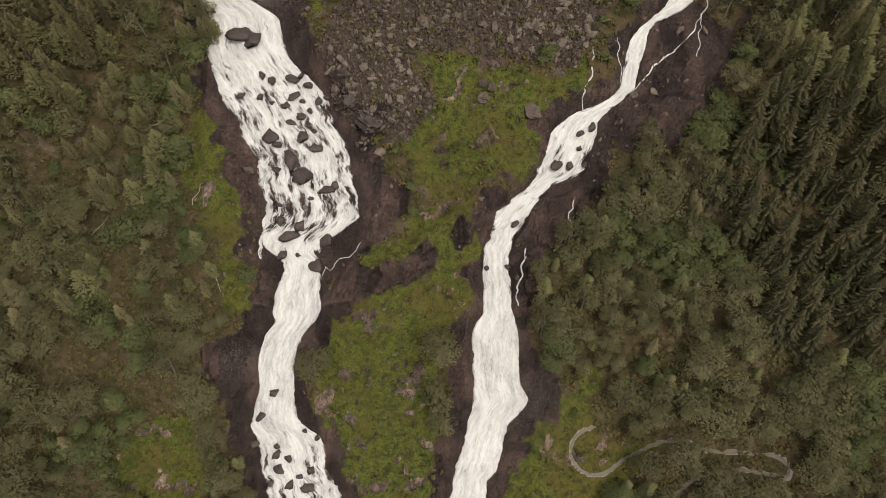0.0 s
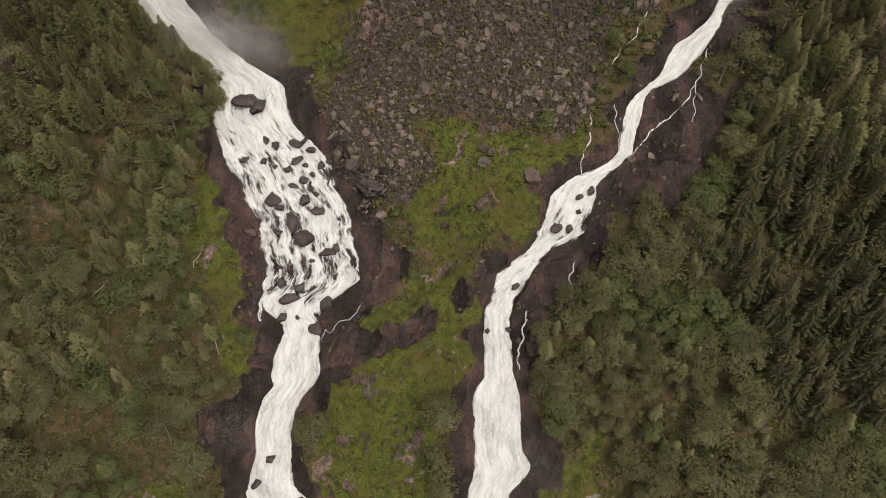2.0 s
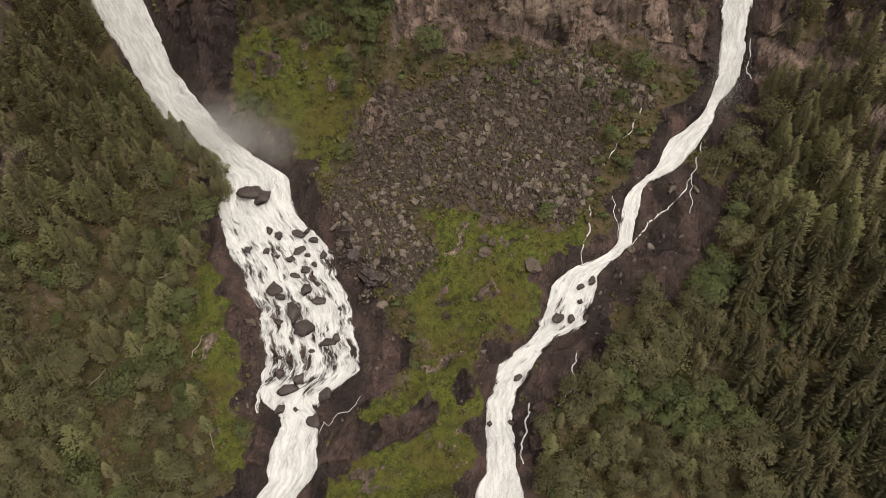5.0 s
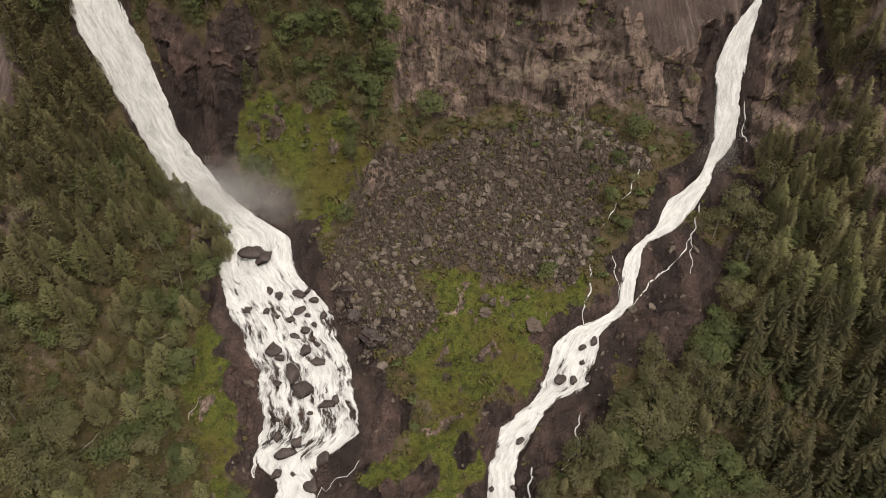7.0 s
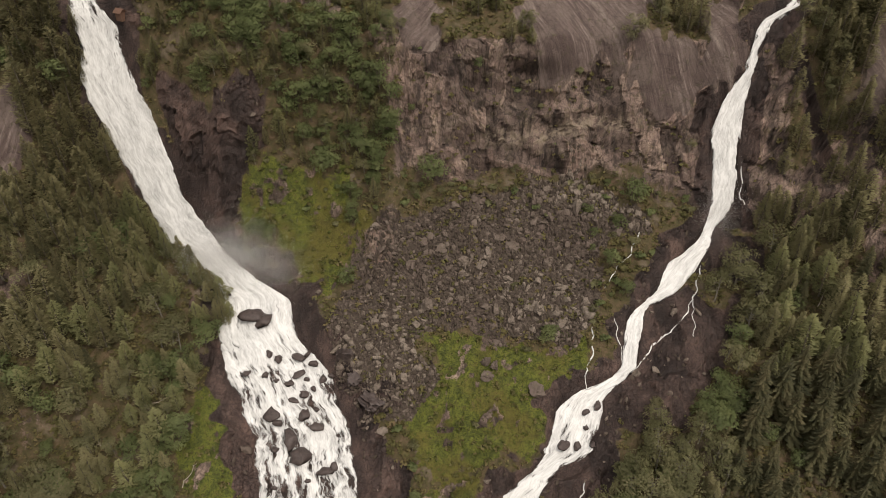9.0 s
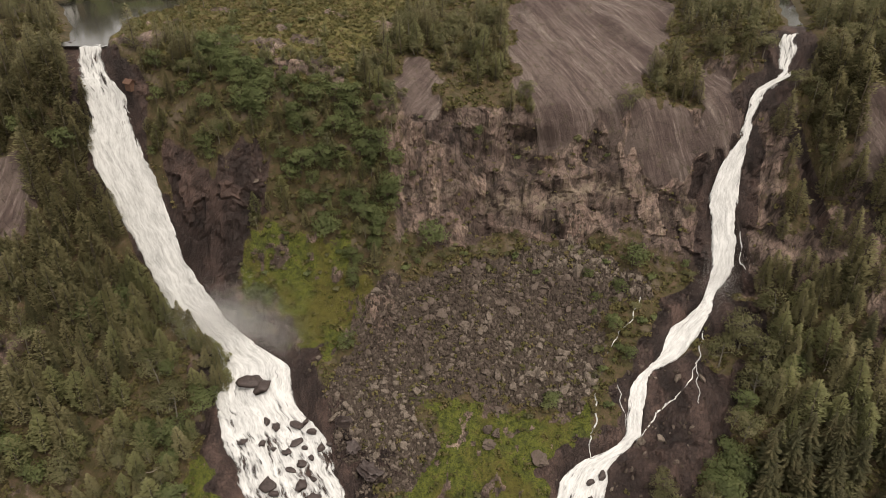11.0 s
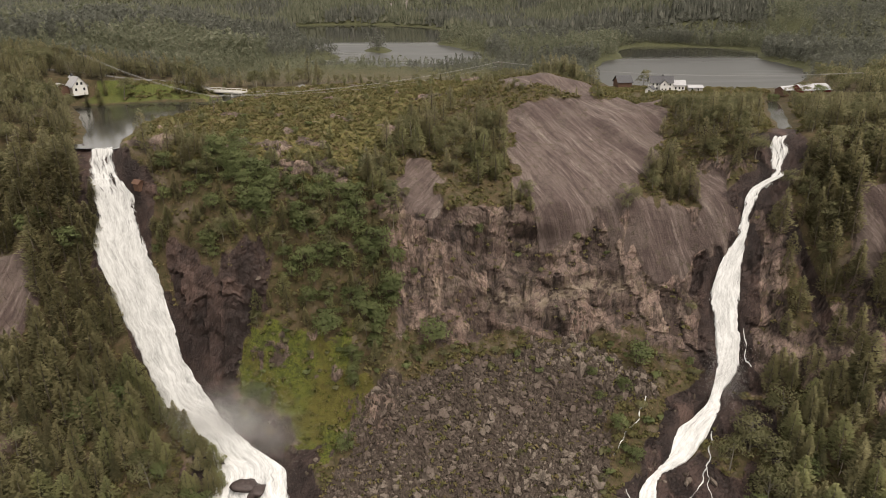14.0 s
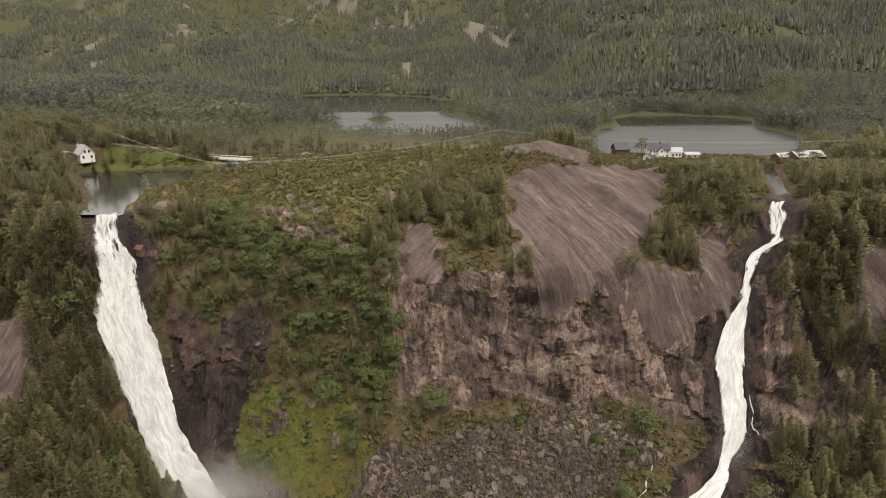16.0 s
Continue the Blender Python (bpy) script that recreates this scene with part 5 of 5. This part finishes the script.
        size = np.stack([s * rng.uniform(0.9, 1.2, len(rest)), s], 1)
        holder = None
        for piece in ("crown", "foliage", "trunk"):
            shapes = []
            for ob in models:
                mesh = next((o.data for o in ob.children if o.name.startswith(piece)), None)
                if mesh:
                    v = np.empty(len(mesh.vertices) * 3, np.float32)
                    mesh.vertices.foreach_get("co", v)
                    k = len(mesh.polygons[0].vertices)
                    f = np.empty(len(mesh.loops), np.int32)
                    mesh.loops.foreach_get("vertex_index", f)
                    f = f.reshape(-1, k)
                    if piece == "trunk":
                        f = f[:15]
                    shapes.append((v.reshape(-1, 3), f, mesh.materials[0]))
            if not shapes:
                continue
            names = {"crown": kind + "_wood", "foliage": "scrub", "trunk": "trunks"}
            ob = many(names[piece], [q[:2] for q in shapes], rest[:, 0], rest[:, 1], rest[:, 2], size, turn, choice, shapes[0][2], "" if holder else "dense stand of " + kind + " on the valley side", "" if holder else "woods", piece != "trunk")
            if holder:
                ob.parent = holder
                del ob["kind"]
            holder = holder or ob
    print({k: len(v) for k, v in plan.items()})


# ---- far woods, too many to count ----
def many(name, templates, x, y, z, size, turn, choice, mat, label, category, soft=False):
    """One mesh of many small copies of a few shapes."""
    verts, faces, normals, base = [], [], [], 0
    for k, (tv, tf) in enumerate(templates):
        i = np.where(choice == k)[0]
        if not len(i):
            continue
        tv, tf = np.asarray(tv, float), np.asarray(tf, np.int64)
        cs, sn = np.cos(turn[i])[:, None], np.sin(turn[i])[:, None]
        vx = (tv[None, :, 0] * cs - tv[None, :, 1] * sn) * size[i, 0, None] + x[i, None]
        vy = (tv[None, :, 0] * sn + tv[None, :, 1] * cs) * size[i, 0, None] + y[i, None]
        vz = tv[None, :, 2] * size[i, 1, None] + z[i, None]
        verts.append(np.stack([vx, vy, vz], -1).reshape(-1, 3))
        if soft:
            tn = soft_normals(tv)
            normals.append(np.stack([tn[None, :, 0] * cs - tn[None, :, 1] * sn, tn[None, :, 0] * sn + tn[None, :, 1] * cs, tn[None, :, 2] + 0 * cs], -1).reshape(-1, 3))
        faces.append((tf[None] + (np.arange(len(i)) * len(tv))[:, None, None] + base).reshape(-1, tf.shape[1]))
        base += len(i) * len(tv)
    me = mesh_of(name, np.concatenate(verts), np.concatenate(faces), mat, soft)
    if soft:
        me.normals_split_custom_set_from_vertices(np.concatenate(normals).tolist())
    ob = new(name, me)
    return tagged(ob, label, category, kind="stuff")


scatter()


def leafy_shape(seed, conifer, count, size):
    """A tree one metre tall, of loose sprays."""
    rng = np.random.default_rng(seed)
    verts, faces = [], []
    for n in range(count):
        h = rng.random() ** 0.8
        r = (0.17 * (1 - h) + 0.02) if conifer else 0.27 * math.sqrt(max(0.05, 1 - (2 * h - 0.9) ** 2))
        a = rng.random() * 6.283
        p = np.array((math.cos(a) * r * rng.uniform(0.5, 1), math.sin(a) * r * rng.uniform(0.5, 1), 0.1 + 0.87 * h))
        d = rng.normal(size=(3, 3)) * (size, size, 1.2 * size)
        k = len(verts)
        verts += [p + d[0], p + d[1], p + d[2]]
        faces.append((k, k + 1, k + 2))
    return verts, faces


def spire_shape(seed, slim):
    """A far tree one metre tall: a ragged, many-tipped spire or a rounder crown."""
    rng = np.random.default_rng(seed)
    verts, faces = [], []
    for z0, z1, r in ((0.05, 0.62, 0.15), (0.4, 1.0, 0.09)) if slim else ((0.1, 0.75, 0.22), (0.45, 0.95, 0.17)):
        k, sides = len(verts), 5
        for n in range(sides):
            a = 6.283 * (n + 0.6 * rng.random()) / sides
            rr = r * (0.6 + 0.8 * rng.random())
            verts.append((rr * math.cos(a), rr * math.sin(a), z0 + (0.1 if slim else 0.3) * rng.random()))
        verts.append((0.03 * rng.normal(), 0.03 * rng.normal(), z1))
        faces += [(k + n, k + (n + 1) % sides, k + sides) for n in range(sides)]
    return verts, faces


def far_woods():
    rng = np.random.default_rng(11)
    for name, lo, hi, number, shapes in (
        ("near_woods", 320, 640, 11500, [leafy_shape(k, k % 3, 54, 0.045) for k in range(6)]),
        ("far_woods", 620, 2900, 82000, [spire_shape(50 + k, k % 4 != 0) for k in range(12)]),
    ):
        n = int(number * 1.9)
        y = lo + (hi - lo) * rng.random(n) ** (1.0 if hi < 700 else 1.45)
        x = (rng.random(n) * 2 - 1) * (60 + 0.7 * y)
        if hi < 700:
            x, y = np.concatenate([rng.uniform(30, 280, 6000), x]), np.concatenate([rng.uniform(400, 660, 6000), y])
            shore = (np.arange(len(x)) < 6000) & ((lakes(x, y) < -22) | (lakes(x, y) > -2))
            x, y = x[~shore], y[~shore]
        z = height(x, y)
        gap = rough(x / 45, y / 45, seed=81) + 0.6 * rough(x / 17, y / 17, seed=82)
        keep = (lakes(x, y) < -1.8) & (outcrop(x, y) < 0.5) & (gap > (-1.3 if hi < 700 else -0.8)) & (from_line(x, y, ROAD) > 6)
        for cx, cy, r in CLEAR:
            keep &= np.hypot(x - cx, y - cy) > r + 3
        if hi < 700:
            keep &= ~((np.abs(x + 30) < 60) & (y < 385) & (gap < 0.75))
            keep &= ~((x > 66) & (x < 222) & (y < 352) & (gap < 0.95))
            keep &= ~((y < 345) & (np.abs(x) < 0.74 * y))
        x, y, z = x[keep][:number], y[keep][:number], z[keep][:number]
        m = len(x)
        tall = np.where(y < 420, rng.uniform(4, 8, m), rng.uniform(6, 12, m)) if hi < 700 else rng.uniform(9, 17, m)
        tall = np.where((hi < 700) & (x < -0.25 * y), tall * 1.45, tall)
        tall = np.where((hi < 700) & (x > -112) & (x < 30) & (y < 480), np.minimum(tall, rng.uniform(3, 7, m)), tall)
        wide = tall * rng.uniform(0.8, 1.25, m)
        choice = rng.integers(len(shapes), size=m)
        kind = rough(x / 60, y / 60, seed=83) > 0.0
        for mat, sel, tag in ((HAZED_NEEDLE, kind, "conifers"), (HAZED_LEAF, ~kind, "mixed trees")):
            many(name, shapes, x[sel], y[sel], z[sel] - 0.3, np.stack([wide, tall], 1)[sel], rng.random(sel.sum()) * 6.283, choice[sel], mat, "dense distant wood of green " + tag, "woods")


far_woods()


# ---- low shrubs and tussocks ----
def undergrowth():
    rng = np.random.default_rng(17)
    n = 66000
    x, y = rng.uniform(-140, 140, n), 38 + rng.random(n) * 290
    c = covers(x, y)
    free = (1 - c["bare"]) * np.clip(1 - 1.6 * c["slab"], 0, 1) * (1 - c["trail"]) * (1 - c["road"]) * step(0.5, 2, c["river"]) * step(-1, -3, lakes(x, y)) * (1 - 0.8 * c["cliff"])
    for turf in (False, True):
        d = free * (c["grass"] if turf else 0.6 * (1 - c["grass"] * 0.85) * (1 - 0.6 * c["scree"]))
        keep = rng.random(n) < d
        px, py = x[keep], y[keep]
        pz = bed(px, py)
        shapes = []
        for k in range(5):
            r = np.random.default_rng(600 + k)
            shapes.append(sprays(r, [(0, 0, 0.2), (0.4, 0.1, 0.15), (-0.2, 0.4, 0.2)], [0.45, 0.35, 0.4], 12 if turf else 15, 0.2 if turf else 0.28))
        m = len(px)
        size = rng.uniform(0.4, 1.0, m) if turf else rng.uniform(0.6, 1.9, m)
        many("grass" if turf else "undergrowth", shapes, px, py, pz, np.stack([size, size * (0.8 if turf else 1)], 1), rng.random(m) * 6.283, rng.integers(5, size=m), TURF_LEAF if turf else HEATH_LEAF,
             "green tussocks of grass and moss" if turf else "low heather, bilberry and fern on the slopes", "grass" if turf else "undergrowth")


undergrowth()


# ---- boulders of the scree ----
def stone(seed, detail=1):
    rng = np.random.default_rng(seed)
    bm = bmesh.new()
    bmesh.ops.create_icosphere(bm, subdivisions=detail, radius=0.5)
    stretch = rng.uniform(0.65, 1.25, 3)
    cuts = [(rng.normal(size=3), rng.uniform(0.26, 0.42)) for _ in range(5)]
    for v in bm.verts:
        p = np.array(v.co) * (1 + 0.22 * rng.normal())
        for d, o in cuts:
            d = d / np.linalg.norm(d)
            p = p - d * max(0, p @ d - o)
        v.co = p * stretch
    verts = [tuple(v.co) for v in bm.verts]
    faces = [[v.index for v in f.verts] for f in bm.faces]
    bm.free()
    return verts, faces


def scree():
    rng = np.random.default_rng(23)
    shapes = [(np.array(v) * (0.8, 1.0, 1.5), f) for v, f in (stone(700 + k) for k in range(8))]
    n = 34000
    x, y = rng.uniform(-60, 75, n), rng.uniform(105, 202, n)
    c = covers(x, y)
    keep = (rng.random(n) < np.maximum(c["scree"], 0.05 * c["bare"]) * 0.95) & (c["river"] > 0.5)
    x, y = x[keep], y[keep]
    m = len(x)
    size = 0.6 + 1.2 * rng.random(m) ** 1.7
    big = rng.random(m) < 0.07
    size[big] *= 1.8
    z = surface(x, y) + 0.1 * size
    order = np.argsort(-size)
    x, y, z, size = x[order], y[order], z[order], size[order]
    field = many("boulder_field", shapes, x[300:], y[300:], z[300:], np.stack([size, size * 0.8], 1)[300:], rng.random(m - 300) * 6.283, rng.integers(8, size=m - 300), BOULDER,
                 "scree of tumbled grey-brown boulders under the cliff", "boulders")
    meshes = [mesh_of("boulder", *stone(720 + k, 2), BOULDER) for k in range(8)]
    for k in range(300):
        ob = child("boulder", meshes[k % 8], field)
        s = size[k]
        ob.matrix_basis = Matrix.LocRotScale((x[k], y[k], z[k]), Euler(rng.random(3) * 6.283), (s, s, s * 0.85))


scree()


def river_rocks():
    """Dark wet rocks that part the water."""
    rng = np.random.default_rng(29)
    meshes = [mesh_of("rock", *stone(760 + k, 2), DARK_ROCK, True) for k in range(8)]
    for n, (x, y, across) in enumerate(np.array(RAPIDS_ROCKS + LOWER_ROCKS).reshape(-1, 3)):
        ob = tagged(new("rock", meshes[n % 8]), "dark wet rock that parts the white water", "rock", "rocks in the rapids")
        ob.matrix_basis = Matrix.LocRotScale((x, y, float(height(np.array(x), np.array(y))) - 1.35), Euler((rng.normal() * 0.25, rng.normal() * 0.25, rng.normal() * 0.5)), (across * 1.05, across * 1.15, max(1.5, across * 0.62)))


river_rocks()


def great_stone(x, y, across, tall, turn, mat, label, seed, sink=0.25):
    """A single large boulder with worn facets."""
    v, f = stone(seed, 3)
    v = [tuple(Vector(p) + 0.09 * noise.noise_vector(Vector(p) * 2.2) + 0.03 * noise.noise_vector(Vector(p) * 5)) for p in v]
    ob = tagged(new("boulder", mesh_of("boulder", v, f, mat, across > 10)), label, "boulder", "large boulders")
    ob.matrix_basis = Matrix.LocRotScale((x, y, on(x, y) + tall * (0.5 - sink)), Euler((0.25, -0.1, turn)), (across, across * 0.8, tall * 1.3))


def on(x, y):
    return float(surface(np.array([x]), np.array([y]))[0])


for n, (x, y, across, tall) in enumerate(((-30, 149, 6.5, 4.5), (-26, 143, 6, 4), (-21, 137, 7, 4))):
    great_stone(x, y, across, tall, n * 1.3, DARK_ROCK, "large dark boulder at the foot of the scree", 800 + n)
for n, (x, y, across, tall) in enumerate(((11.2, 145.8, 3.2, 3.4), (13.6, 145.2, 3.0, 3.2), (11.5, 142.5, 3.4, 2.0), (27, 160, 4.2, 3.2), (25, 139, 5, 3), (20, 176, 4.5, 3.2), (-6, 160, 5.5, 3.6), (30, 184, 4.4, 3), (41, 187, 4.8, 3.4))):
    great_stone(x, y, across, tall, n * 1.7, BOULDER, "large pale grey boulder on the mossy slope", 830 + n)


def dead_log(x, y, length, turn, seed):
    """A bleached fallen trunk with a few broken limbs."""
    rng = np.random.default_rng(seed)
    d = np.array((math.cos(turn), math.sin(turn)))
    pts = []
    for k in range(7):
        p = np.array((x, y)) + d * length * k / 6 + rng.normal(size=2) * 0.08
        pts.append((p[0], p[1], on(*p) + 0.45 + 0.1 * rng.random()))
    limbs = [tube(pts, [0.16 - 0.017 * k for k in range(7)], 6)]
    for k in range(5):
        a = np.array(pts[1 + k])
        limbs.append(tube((a, a + rng.normal(size=3) * (0.9, 0.9, 0.4) + (0, 0, 0.7)), (0.06, 0.015), 4))
    v, f = joined(limbs)
    tagged(new("fallen_log", mesh_of("fallen_log", v, f, DEADWOOD, True)), "bleached fallen tree trunk with broken limbs on the slope", "log", "fallen trunks")


for n, (x, y, length, turn) in enumerate(((-84, 138, 6, 0.4), (-96, 128, 5, 2.2), (-71, 118, 6, 1.1), (-101, 112, 7, 0.8), (88, 90, 6, 0.9), (95, 86, 7, 0.7), (62, 112, 6, 2.6), (58, 103, 5, 0.3), (101, 150, 7, 0.5),
                                          (108, 158, 6, 0.9), (113, 146, 7, 2.4), (-112, 150, 6, 1.2), (70, 84, 6, 0.2), (104, 135, 8, 0.8), (-63, 97, 5, 1.9), (118, 170, 6, 0.6))):
    dead_log(x, y, length, turn, 860 + n)


# ---- spray over the plunge pools ----
def spray(at, spread, number, seed):
    rng = np.random.default_rng(seed)
    p = np.array(at) + rng.normal(size=(number, 3)) * np.array(spread) * rng.random((number, 1)) ** 0.15
    drop = ([(0, 0, 0.9), (0.8, 0.2, -0.4), (-0.8, 0.2, -0.4)], [(0, 1, 2)])
    size = rng.uniform(0.022, 0.05, number)
    many("spray", [drop], p[:, 0], p[:, 1], p[:, 2], np.stack([size, size], 1), rng.random(number) * 6.283, np.zeros(number, int), SPRAY, "fine white spray over the foot of the waterfall", "spray")


spray((-71, 176, -76), (6, 4, 5), 190000, 41)
spray((-62, 174, -75), (8, 4, 7), 210000, 45)
spray((-52, 172, -80), (6, 4, 6), 90000, 46)
spray((84, 184, -65), (3.5, 4, 6), 26000, 42)
spray((-58, 81, -135), (6, 5, 5), 26000, 43)
spray((24, 71, -138), (6, 6, 4), 26000, 44)


# ---- the farm, the house by the pool, bridge and power line ----
def gable_roof(length, depth, low, high, over=0.5, thick=0.18):
    bm = bmesh.new()
    for sgn in (-1, 1):
        e, w = length / 2 + over, depth / 2 + over
        drop = (high - low) * over / (depth / 2)
        v = [(-e, 0, high), (e, 0, high), (e, sgn * w, low - drop), (-e, sgn * w, low - drop)]
        vs = [bm.verts.new(p) for p in v] + [bm.verts.new((p[0], p[1], p[2] + thick)) for p in v]
        for f in ((0, 1, 2, 3), (4, 7, 6, 5), (0, 4, 5, 1), (1, 5, 6, 2), (2, 6, 7, 3), (3, 7, 4, 0)):
            bm.faces.new([vs[i] for i in f])
    bmesh.ops.recalc_face_normals(bm, faces=bm.faces)
    return bm


def gable_walls(length, depth, low, high):
    bm = bmesh.new()
    a, b = length / 2, depth / 2
    ring = [(-b, -1.0), (b, -1.0), (b, low), (0, high), (-b, low)]
    left, right = ([bm.verts.new((x, y, z)) for y, z in ring] for x in (-a, a))
    bm.faces.new(left), bm.faces.new(right)
    for k in range(5):
        bm.faces.new((left[k], left[(k + 1) % 5], right[(k + 1) % 5], right[k]))
    bmesh.ops.recalc_face_normals(bm, faces=bm.faces)
    return bm


def house(name, label, at, turn, length, depth, low, high, wall, roof, windows=(), gable=(), chimney=None, size=1.0):
    """windows: places on the long front; gable: places on the end wall at -length / 2, both (across, up)."""
    thing = tagged(new(name), label, "building")
    thing.matrix_basis = pose(*at, 0, 0, turn) @ Matrix.Scale(size, 4)
    part("wall", gable_walls(length, depth, low, high), wall, thing)
    part("roof", gable_roof(length, depth, low, high), roof, thing)
    for x, z in windows:
        f = part("window", boxed(x - 0.6, x + 0.6, -depth / 2 - 0.06, -depth / 2 + 0.02, z - 0.75, z + 0.75), WHITE_WALL, thing)
        part("pane", boxed(x - 0.47, x + 0.47, -depth / 2 - 0.08, -depth / 2 + 0.01, z - 0.62, z + 0.62), PANE, f)
    for y, z in gable:
        f = part("window", boxed(-length / 2 - 0.06, -length / 2 + 0.02, y - 0.55, y + 0.55, z - 0.7, z + 0.7), WHITE_WALL, thing)
        part("pane", boxed(-length / 2 - 0.08, -length / 2 + 0.01, y - 0.43, y + 0.43, z - 0.57, z + 0.57), PANE, f)
    if chimney is not None:
        part("chimney", boxed(chimney - 0.4, chimney + 0.4, -0.35, 0.35, high - 0.6, high + 1.1), ROOF_DARK, thing)
    return thing


z = max(1.2, on(97, 314))
farm = house("farmhouse", "white two-storey wooden farmhouse with a dark slate roof", (94, 314, z), -6, 13.5, 8, 5.2, 8.6, WHITE_WALL, ROOF_DARK,
             [(x, h) for x in (-4.9, -2.6, 3.0, 5.2) for h in (1.6, 4.0)], [(-1.8, 1.6), (1.8, 1.6), (-1.8, 4.2), (1.8, 4.2)], 1.0, 0.72)
house("cross_gable", "white gabled front of the farmhouse with a dark roof", (94.4, 310.2, z), 84, 4.2, 4.6, 4.6, 7.0, WHITE_WALL, ROOF_DARK, (), [(-1, 1.5), (1, 1.5), (0, 4.4)], size=0.72)
house("annex", "lower white wing with a grey roof beside the farmhouse", (101.8, 314, z), -6, 7.5, 6.5, 3.6, 6.0, WHITE_WALL, ROOF_GREY, [(-1.8, 1.7), (0.4, 1.7), (2.4, 1.7)], size=0.72)
house("garage", "small white garage with a dark gable roof", (87.5, 306, max(0.9, on(87.5, 306))), 60, 4.5, 4, 2.1, 3.6, WHITE_WALL, ROOF_DARK, (), [(0, 1.1)], size=0.8)
house("shed", "pale yellow shed with a flat-pitched roof", (109, 313, max(0.9, on(109, 313))), -4, 8, 5, 2.3, 3.4, CONCRETE, ROOF_GREY, [(-2, 1.2), (1.5, 1.2)], size=0.75)
house("barn", "dark wooden barn by the lake", (80, 325, max(0.9, on(80, 325))), 8, 6.5, 6, 3.2, 5.6, BROWN_WALL, ROOF_DARK)
house("barn", "red wooden barn with a wide grey metal roof", (155, 303, max(0.9, on(155, 303))), 12, 18, 11, 2.2, 4.8, RED_WALL, ROOF_GREY, [(-6, 1.2), (-2, 1.2), (3, 1.2)], size=0.75)
house("barn", "low grey-roofed barn wing", (146, 305, max(0.9, on(146, 305))), 20, 11, 8, 2.6, 4.6, BROWN_WALL, ROOF_GREY, size=0.7)
house("cottage", "white cottage with a steep grey roof by the dark pool", (-160, 303, max(1.2, on(-160, 303))), 140, 8, 6.2, 3.0, 6.6, WHITE_WALL, ROOF_GREY, [(-2.4, 1.5), (0, 1.5), (2.4, 1.5)], [(-0.9, 3.9), (0.9, 3.9), (-1.7, 1.5), (1.7, 1.5)], 2)
house("outbuilding", "low lean-to with a pale roof beside the cottage", (-166, 300, max(0.8, on(-166, 300))), 140, 7, 6.5, 2.0, 3.6, BROWN_WALL, ROOF_GREY)
house("hut", "small reddish-brown intake hut beside the waterfall's lip", (-94.5, 204.5, on(-94.5, 204.5)), -30, 2.8, 2.4, 2.0, 2.9, BROWN_WALL, BROWN_WALL, size=0.85)


def bridge():
    thing = tagged(new("road_bridge"), "short concrete road bridge with white railings over the stream", "bridge")
    a, b = Vector((-113, 325.2, 1.9)), Vector((-92, 317.6, 1.9))
    d = b - a
    thing.matrix_basis = Matrix.Translation((a + b) / 2) @ pose(0, 0, 0, 0, 0, math.degrees(math.atan2(d.y, d.x)))
    n = d.length / 2
    part("deck", boxed(-n, n, -2.6, 2.6, -0.5, 0), CONCRETE, thing)
    for sgn in (-1, 1):
        part("rail", boxed(-n, n, sgn * 2.5 - 0.08, sgn * 2.5 + 0.08, 0.75, 1.0), WHITE_WALL, thing, "white steel rail")
        for k in range(9):
            x = -n + 0.3 + k * (2 * n - 0.6) / 8
            part("post", boxed(x - 0.08, x + 0.08, sgn * 2.5 - 0.07, sgn * 2.5 + 0.07, 0, 0.76), WHITE_WALL, thing)
    for x in (-n * 0.55, n * 0.55):
        part("pier", boxed(x - 0.5, x + 0.5, -2.2, 2.2, -4.5, -0.48), CONCRETE, thing)


bridge()


def pole(x, y, tall, twin=False):
    thing = tagged(new("power_pole"), "weathered wooden power pole with a crossarm" if not twin else "weathered wooden twin pole with a long crossarm", "pole", "power line")
    thing.matrix_basis = pose(x, y, on(x, y), 0, 0, 70 if not twin else 20)
    for s in ((-1.4, 1.4) if twin else (0,)):
        v, f = tube(((s, 0, -1.0), (s, 0, tall)), (0.16, 0.11), 8)
        child("post", mesh_of("post", v, f, TIMBER, True), thing)
    w = 2.6 if twin else 0.9
    part("crossarm", boxed(-w, w, -0.18, -0.02 if not twin else 0.1, tall - 0.7, tall - 0.5), TIMBER, thing)
    for s in (-w + 0.15, 0, w - 0.15):
        v, f = tube(((s, -0.1, tall - 0.52), (s, -0.1, tall - 0.2)), (0.07, 0.05), 6)
        child("insulator", mesh_of("insulator", v, f, CONCRETE, True), thing)
    top = thing.matrix_basis @ Vector((0, 0, tall - 0.2))
    return top


def wire(a, b, sag, shift):
    a, b = a + Vector(shift), b + Vector(shift)
    pts = []
    for k in range(25):
        u = k / 24
        p = a.lerp(b, u)
        pts.append((p.x, p.y, p.z - 4 * sag * u * (1 - u)))
    v, f = tube(pts, [0.03] * 25, 4)
    tagged(new("power_wire", mesh_of("power_wire", v, f, WIRE, True)), "thin pale power wire that hangs between poles", "wire", "power line")


tops = [pole(-160, 316, 9.0), pole(-88, 262, 7.0), pole(24, 338, 8.5, True), pole(166, 286, 9.0)]
pole(-156.5, 317, 8.0)
for a, b, sag in ((tops[0], tops[1], 2.0), (tops[1], tops[2], 3.0), (tops[2], tops[3], 3.2)):
    for shift in ((0, -0.9, 0), (0, 0, 0.1), (0, 0.9, 0)):
        wire(a, b, sag, shift)
wire(tops[1], tops[2] + Vector((0, -3, -1.5)), 3.5, (0, 0, 0))
